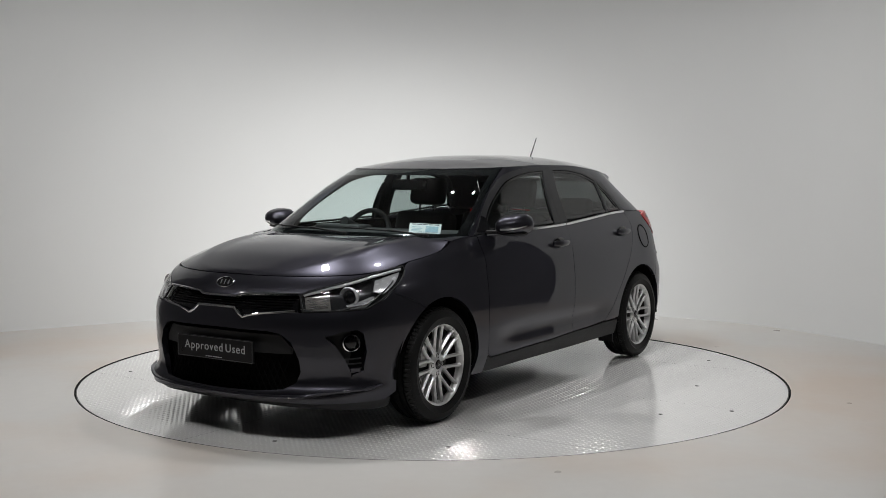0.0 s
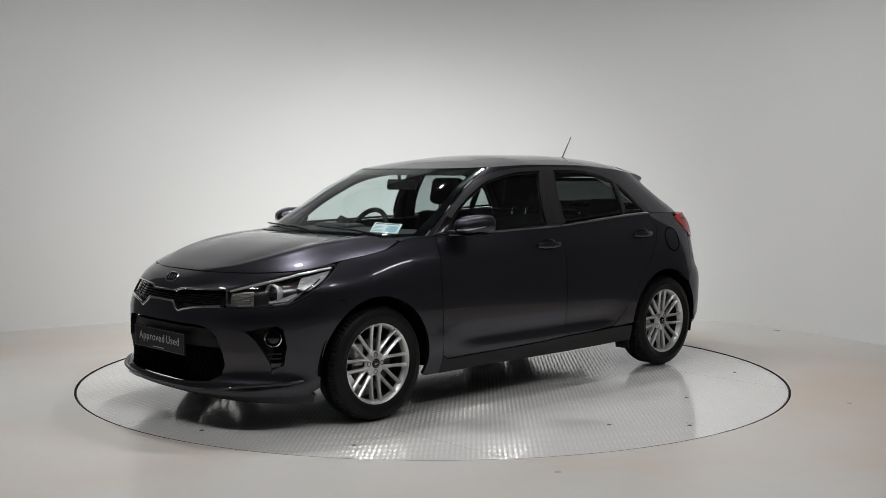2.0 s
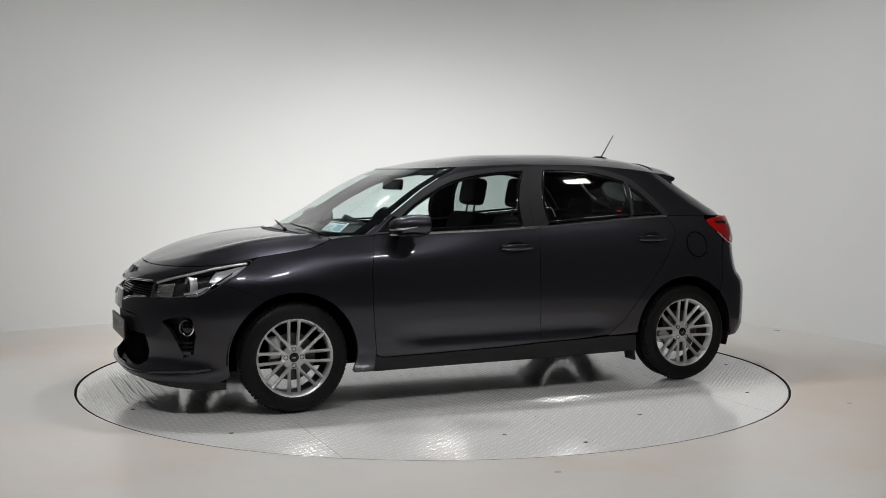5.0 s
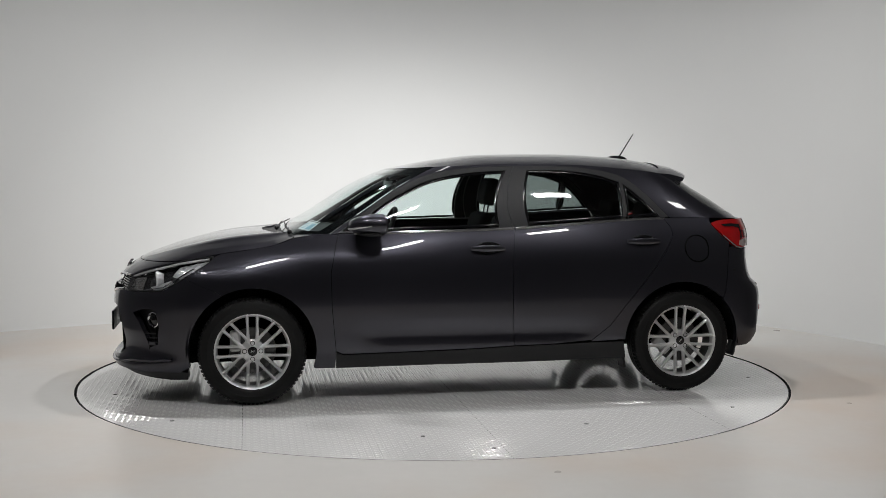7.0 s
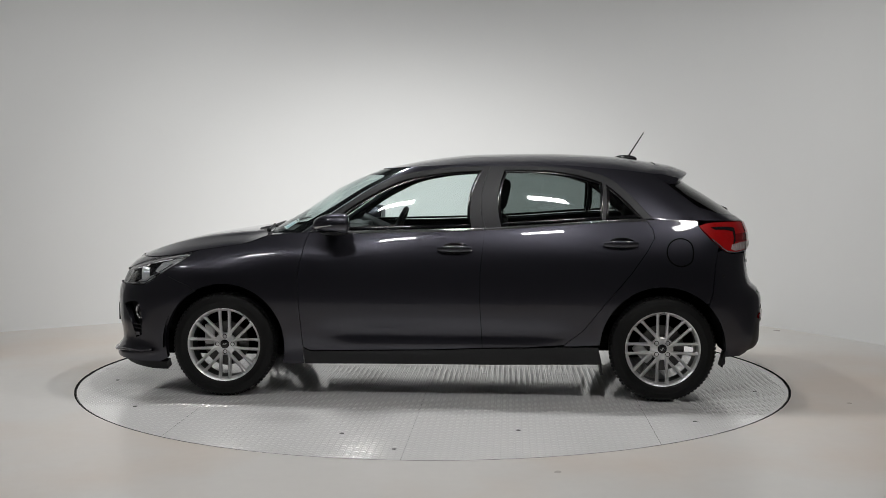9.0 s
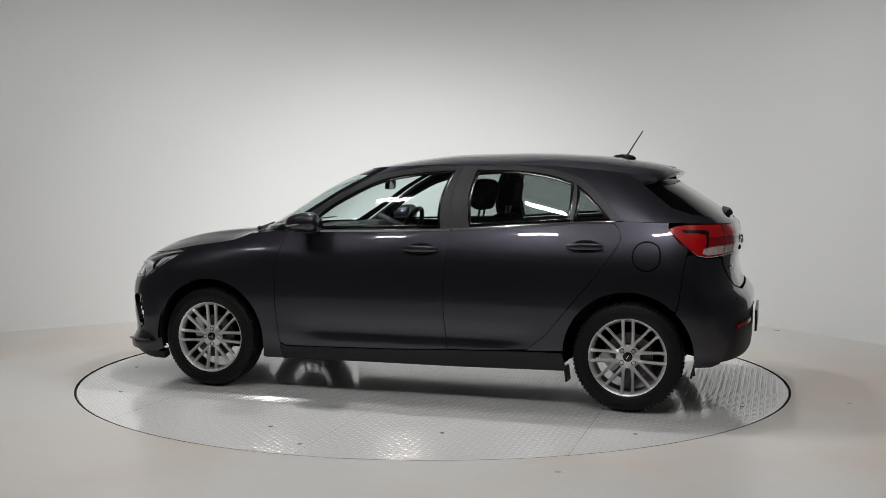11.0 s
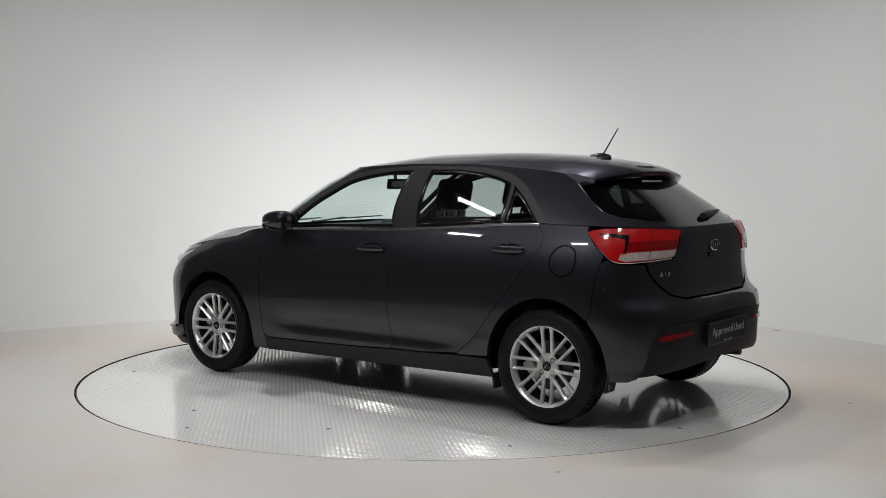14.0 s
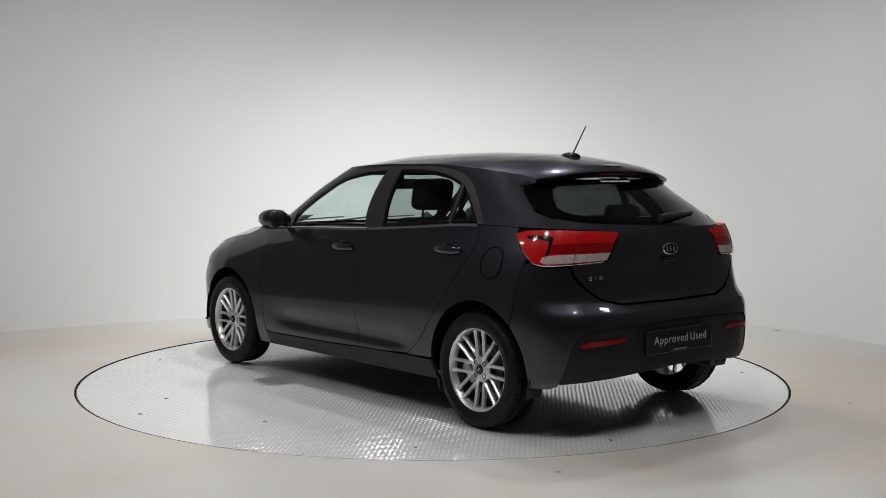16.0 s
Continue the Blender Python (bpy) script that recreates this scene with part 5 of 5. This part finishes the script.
# ---- mirrors, wipers and cabin ----
def build_mirrors():
    for sgn in (1, -1):
        bm = bmesh.new()
        rows = []
        for t in np.linspace(-1, 1, 17):
            y = 0.893 + 0.088 * t
            k = (1 - abs(t) ** 3.2) ** 0.5 if abs(t) < 1 else 0.05
            k = max(k, 0.12)
            ring = []
            for a in np.linspace(0, 2 * math.pi, 21)[:-1]:
                ca, sa = math.cos(a), math.sin(a)
                x = 0.615 + (0.148 * k * max(ca, 0) ** 1.15 if ca > 0 else -0.062 * (abs(ca) ** 0.35) * (0.5 + 0.5 * k)) - 0.02 * (t + 1)
                z = 1.024 + (0.066 if sa > 0 else 0.058) * k * math.copysign(abs(sa) ** 0.8, sa) + 0.006 * t
                ring.append(bm.verts.new((x, sgn * y, z)))
            rows.append(ring)
        for a, b in zip(rows[:-1], rows[1:]):
            for k in range(20):
                bm.faces.new((a[k], a[(k + 1) % 20], b[(k + 1) % 20], b[k]))
        bm.faces.new(rows[0]), bm.faces.new(rows[-1])
        bmesh.ops.recalc_face_normals(bm, faces=bm.faces)
        mir = part("door_mirror", bm, PAINT, CAR, "body-coloured door mirror with an indicator strip", True)
        bm = bmesh.new()
        box(bm, (0.66, sgn * 0.808, 0.985), (0.07, 0.13, 0.022), 0.008, Euler((0, 0, sgn * radians(14))).to_matrix())
        part("mirror_arm", bm, BLACK_PLASTIC, mir, "black mirror arm")
        bm = bmesh.new()
        bmesh.ops.create_uvsphere(bm, u_segments=20, v_segments=10, radius=1, matrix=Matrix.Translation((0.615, sgn * 0.885, 0.977)) @ Matrix.Diagonal((0.085, 0.085, 0.016, 1)))
        part("mirror_base", bm, BLACK_PLASTIC, mir, "black lower mirror shell", True)
        bm = bmesh.new()
        bmesh.ops.create_uvsphere(bm, u_segments=20, v_segments=10, radius=1, matrix=Matrix.Translation((0.552, sgn * 0.890, 1.024)) @ pose(0, 0, 0, 0, 0, sgn * -8) @ Matrix.Diagonal((0.008, 0.084, 0.052, 1)))
        part("mirror_glass", bm, GLOSS_BLACK, mir, "dark mirror glass", True)
        # indicator strip round the outer front corner
        bm = bmesh.new()
        rows = []
        for t in np.linspace(-0.25, 0.97, 12):
            k = (1 - abs(t) ** 3.2) ** 0.5
            row = []
            for a in (-22, -19, -12, -9):
                ca, sa = math.cos(radians(a)), math.sin(radians(a))
                out = 0.004 if a in (-19, -12) else -0.004
                x = 0.615 + 0.148 * k * ca**1.15 - 0.02 * (t + 1) + out
                z = 1.024 - 0.058 * k * abs(sa) ** 0.8 + 0.006 * t
                row.append(bm.verts.new((x, sgn * (0.893 + 0.088 * t + out * max(t, 0)), z)))
            rows.append(row)
        for a, b in zip(rows[:-1], rows[1:]):
            for k in range(3):
                bm.faces.new((a[k], b[k], b[k + 1], a[k + 1]))
        bmesh.ops.recalc_face_normals(bm, faces=bm.faces)
        part("indicator_strip", bm, ALLOY, mir, "pale indicator strip", True)
        # triangular cover at the window's front corner
        sheet("corner_cover", cabin, CABIN_LINES, K([(0.765, 0.984), (0.655, 1.075), (0.625, 1.06), (0.63, 0.986)]), GLOSS_BLACK, CAR, "black corner cover", right=sgn < 0, depth=0.01, lift=0.003, gap=0)


def build_wipers():
    for a, b, c in (((0.50, -0.4), (0.30, 0.045), (0.02, 0.06)), ((0.05, -0.4), (-0.22, 0.045), (-0.50, 0.055))):
        bm = bmesh.new()
        pts = []
        for s, v in (a, b, c):
            p = Vector(cabin([(abs(s), max(v, 0.0))])[0])
            p.y = math.copysign(p.y, s)
            pts.append(p + Vector((0.028 if v < 0 else 0.018, 0, 0.010 if v < 0 else 0.018)))
        rod(bm, pts[0], pts[1], 0.007, 0.005, 8)
        rod(bm, pts[1] + (pts[0] - pts[1]) * 0.35, pts[2], 0.005, 0.004, 8)
        bmesh.ops.create_uvsphere(bm, u_segments=12, v_segments=8, radius=0.014, matrix=Matrix.Translation(pts[0]))
        part("wiper", bm, BLACK_PLASTIC, CAR, "black windscreen wiper", True)


def build_cabin():
    for y in (0.36, -0.36):
        bm = bmesh.new()
        box(bm, (0.02, y, 0.56), (0.52, 0.50, 0.18), 0.06, Euler((0, radians(-8), 0)).to_matrix(), 3)
        seat = part("front_seat", bm, FABRIC, CAR, "black fabric front seat", True)
        bm = bmesh.new()
        box(bm, (-0.262, y, 0.795), (0.15, 0.47, 0.53), 0.068, Euler((0, radians(-15), 0)).to_matrix(), 3)
        part("seat_back", bm, FABRIC, seat, "", True)
        bm = bmesh.new()
        box(bm, (-0.345, y, 1.195), (0.10, 0.275, 0.190), 0.049, Euler((0, radians(-12), 0)).to_matrix(), 4)
        part("headrest", bm, FABRIC, seat, "rounded black headrest", True)
        for o in (-0.06, 0.06):
            bm = bmesh.new()
            rod(bm, (-0.335, y + o, 1.13), (-0.315, y + o, 1.03), 0.007)
            part("headrest_post", bm, CHROME, seat)
    bm = bmesh.new()
    box(bm, (-0.90, 0, 0.56), (0.48, 1.25, 0.18), 0.05, None, 3)
    bench = part("rear_bench", bm, FABRIC, CAR, "black fabric rear bench", True)
    bm = bmesh.new()
    box(bm, (-1.16, 0, 0.80), (0.14, 1.22, 0.46), 0.055, Euler((0, radians(-20), 0)).to_matrix(), 3)
    part("bench_back", bm, FABRIC, bench, "", True)
    for y in (0.36, -0.36):
        bm = bmesh.new()
        box(bm, (-1.22, y, 1.075), (0.09, 0.25, 0.13), 0.042, Euler((0, radians(-12), 0)).to_matrix(), 4)
        part("headrest", bm, FABRIC, bench, "", True)
    bm = bmesh.new()
    box(bm, (0.75, 0, 0.87), (0.46, 1.34, 0.20), 0.06, Euler((0, radians(4), 0)).to_matrix(), 3)
    box(bm, (0.62, -0.36, 0.965), (0.16, 0.36, 0.07), 0.03, None, 3)
    box(bm, (0.50, 0, 0.66), (0.34, 0.30, 0.30), 0.04)
    part("dashboard", bm, DASH, CAR, "dark plastic dashboard with binnacle", True)
    bm = bmesh.new()
    c = Matrix.Translation((0.385, -0.36, 0.915)) @ pose(0, 0, 0, 0, 66, 0)
    major, minor = 0.178, 0.0165
    rows = []
    for i in range(40):
        a = 2 * math.pi * i / 40
        rows.append([bm.verts.new(c @ Vector(((major + minor * math.cos(b)) * math.cos(a), (major + minor * math.cos(b)) * math.sin(a), minor * math.sin(b)))) for b in np.linspace(0, 2 * math.pi, 11)[:-1]])
    for i in range(40):
        p, q = rows[i], rows[(i + 1) % 40]
        for k in range(10):
            bm.faces.new((p[k], p[(k + 1) % 10], q[(k + 1) % 10], q[k]))
    wheel = part("steering_wheel", bm, DASH, CAR, "black steering wheel", True)
    bm = bmesh.new()
    box(bm, c @ Vector((0, 0, 0)), (0.05, 0.14, 0.11), 0.02)
    for a in (90, 270, 0):
        rod(bm, c @ Vector((0, 0, 0)), c @ Vector((0.17 * math.cos(radians(a)), 0.17 * math.sin(radians(a)), 0)), 0.018, 0.014, 8)
    rod(bm, c @ Vector((0, 0, 0)), c @ Vector((0, 0, 0.25)), 0.035)
    part("wheel_hub", bm, DASH, wheel, "", True)
    bm = bmesh.new()
    box(bm, (0.395, 0, 1.250), (0.03, 0.235, 0.068), 0.014, Euler((0, radians(-8), radians(8))).to_matrix(), 3)
    rod(bm, (0.41, 0, 1.27), (0.42, 0, 1.325), 0.012)
    part("rear_view_mirror", bm, GLOSS_BLACK, CAR, "black rear-view mirror", True)
    # notice lying behind the windscreen
    corners = [Vector(cabin([q])[0]) + Vector((-0.02, 0, -0.012)) for q in ((0.375, 0.085), (0.525, 0.07), (0.503, 0.20), (0.343, 0.216))]
    n = (corners[1] - corners[0]).cross(corners[3] - corners[0]).normalized()

    def on_paper(u0, u1, v0, v1, h):
        bm = bmesh.new()
        f = lambda u, v: (corners[0].lerp(corners[1], u)).lerp(corners[3].lerp(corners[2], u), v) + n * h
        top = [bm.verts.new(f(u, v)) for u, v in ((u0, v0), (u1, v0), (u1, v1), (u0, v1))]
        low = [bm.verts.new(v.co - n * 0.001) for v in top]
        bm.faces.new(top), bm.faces.new(low[::-1])
        for k in range(4):
            bm.faces.new((top[k], low[k], low[(k + 1) % 4], top[(k + 1) % 4]))
        bmesh.ops.recalc_face_normals(bm, faces=bm.faces)
        return bm

    notice = part("windscreen_notice", on_paper(0, 1, 0, 1, 0), PAPER, CAR, "white printed notice behind the windscreen")
    part("notice_print", on_paper(0.52, 0.92, 0.10, 0.70, 0.0015), PRINT_BLUE, notice, "pale blue print")
    for k in range(5):
        part("print_bar", on_paper(0.06 + k * 0.18, 0.21 + k * 0.18, 0.84, 0.92, 0.0015), PRINT_DARK, notice)
    for k in range(4):
        part("print_bar", on_paper(0.08, 0.42 - 0.05 * (k % 2), 0.14 + 0.14 * k, 0.19 + 0.14 * k, 0.0015), PRINT_BLUE, notice)


# ---- ceiling lights ----
def build_ring_lights():
    spots = [(far * math.cos(radians(b)), far * math.sin(radians(b)), b) for b, far, _ in RING]
    for x, y, bearing in spots:
        at = Vector((x, y, CEILING - 0.04))
        bm = bmesh.new()
        box(bm, (0, 0, 0), (0.50, 0.24, 0.06), 0.008)
        lamp = part("ceiling_light", bm, FIXTURE)
        lamp.location = at
        lamp.rotation_euler = (0, 0, radians(bearing + 90))
        tagged(lamp, "white ceiling light with three square panels", "ceiling light", "studio ceiling lights")
        rod_at = (-0.145, 0.0, 0.145)
        for x in rod_at:
            bm = bmesh.new()
            box(bm, (x, 0, -0.034), (0.11, 0.11, 0.008), 0.002)
            part("light_panel", bm, LED, lamp, "glowing square panel")
    # cans added round the made-up fill lamps over the deck
    for x, y in DECK_FILL:
        bm = bmesh.new()
        lathe(bm, [(0.085, -0.004), (0.085, -0.06), (0.092, -0.068), (0.104, -0.066), (0.108, -0.055), (0.108, -0.004)], 28, "z")
        can = part("fill_can", bm, FIXTURE, None, "", True)
        can.location = (x, y, CEILING)
        tagged(can, "round white can under the ceiling, added for a fill lamp", "ceiling light", "studio downlights")


build_front()
build_rear()
build_wheels()
build_mirrors()
build_wipers()
build_cabin()
build_ring_lights()


# ---- what turns ----
def motions():
    """The deck and the car on it turn together at a steady pace."""
    turn = ((0.0, 235.98), (1.5, 226.03), (3.5, 212.85), (7.0, 189.60), (8.0, 182.84), (9.0, 176.10), (12.5, 152.64), (14.5, 139.25), (16.0, 129.42))
    walk(TURNTABLE, [(t, pose(0, 0, 0, 0, 0, a)) for t, a in turn])
    walk(CAR, [(t, pose(0, 0, 0, 0, 0, a) @ pose(-0.100, 0.016, 0)) for t, a in turn])


motions()
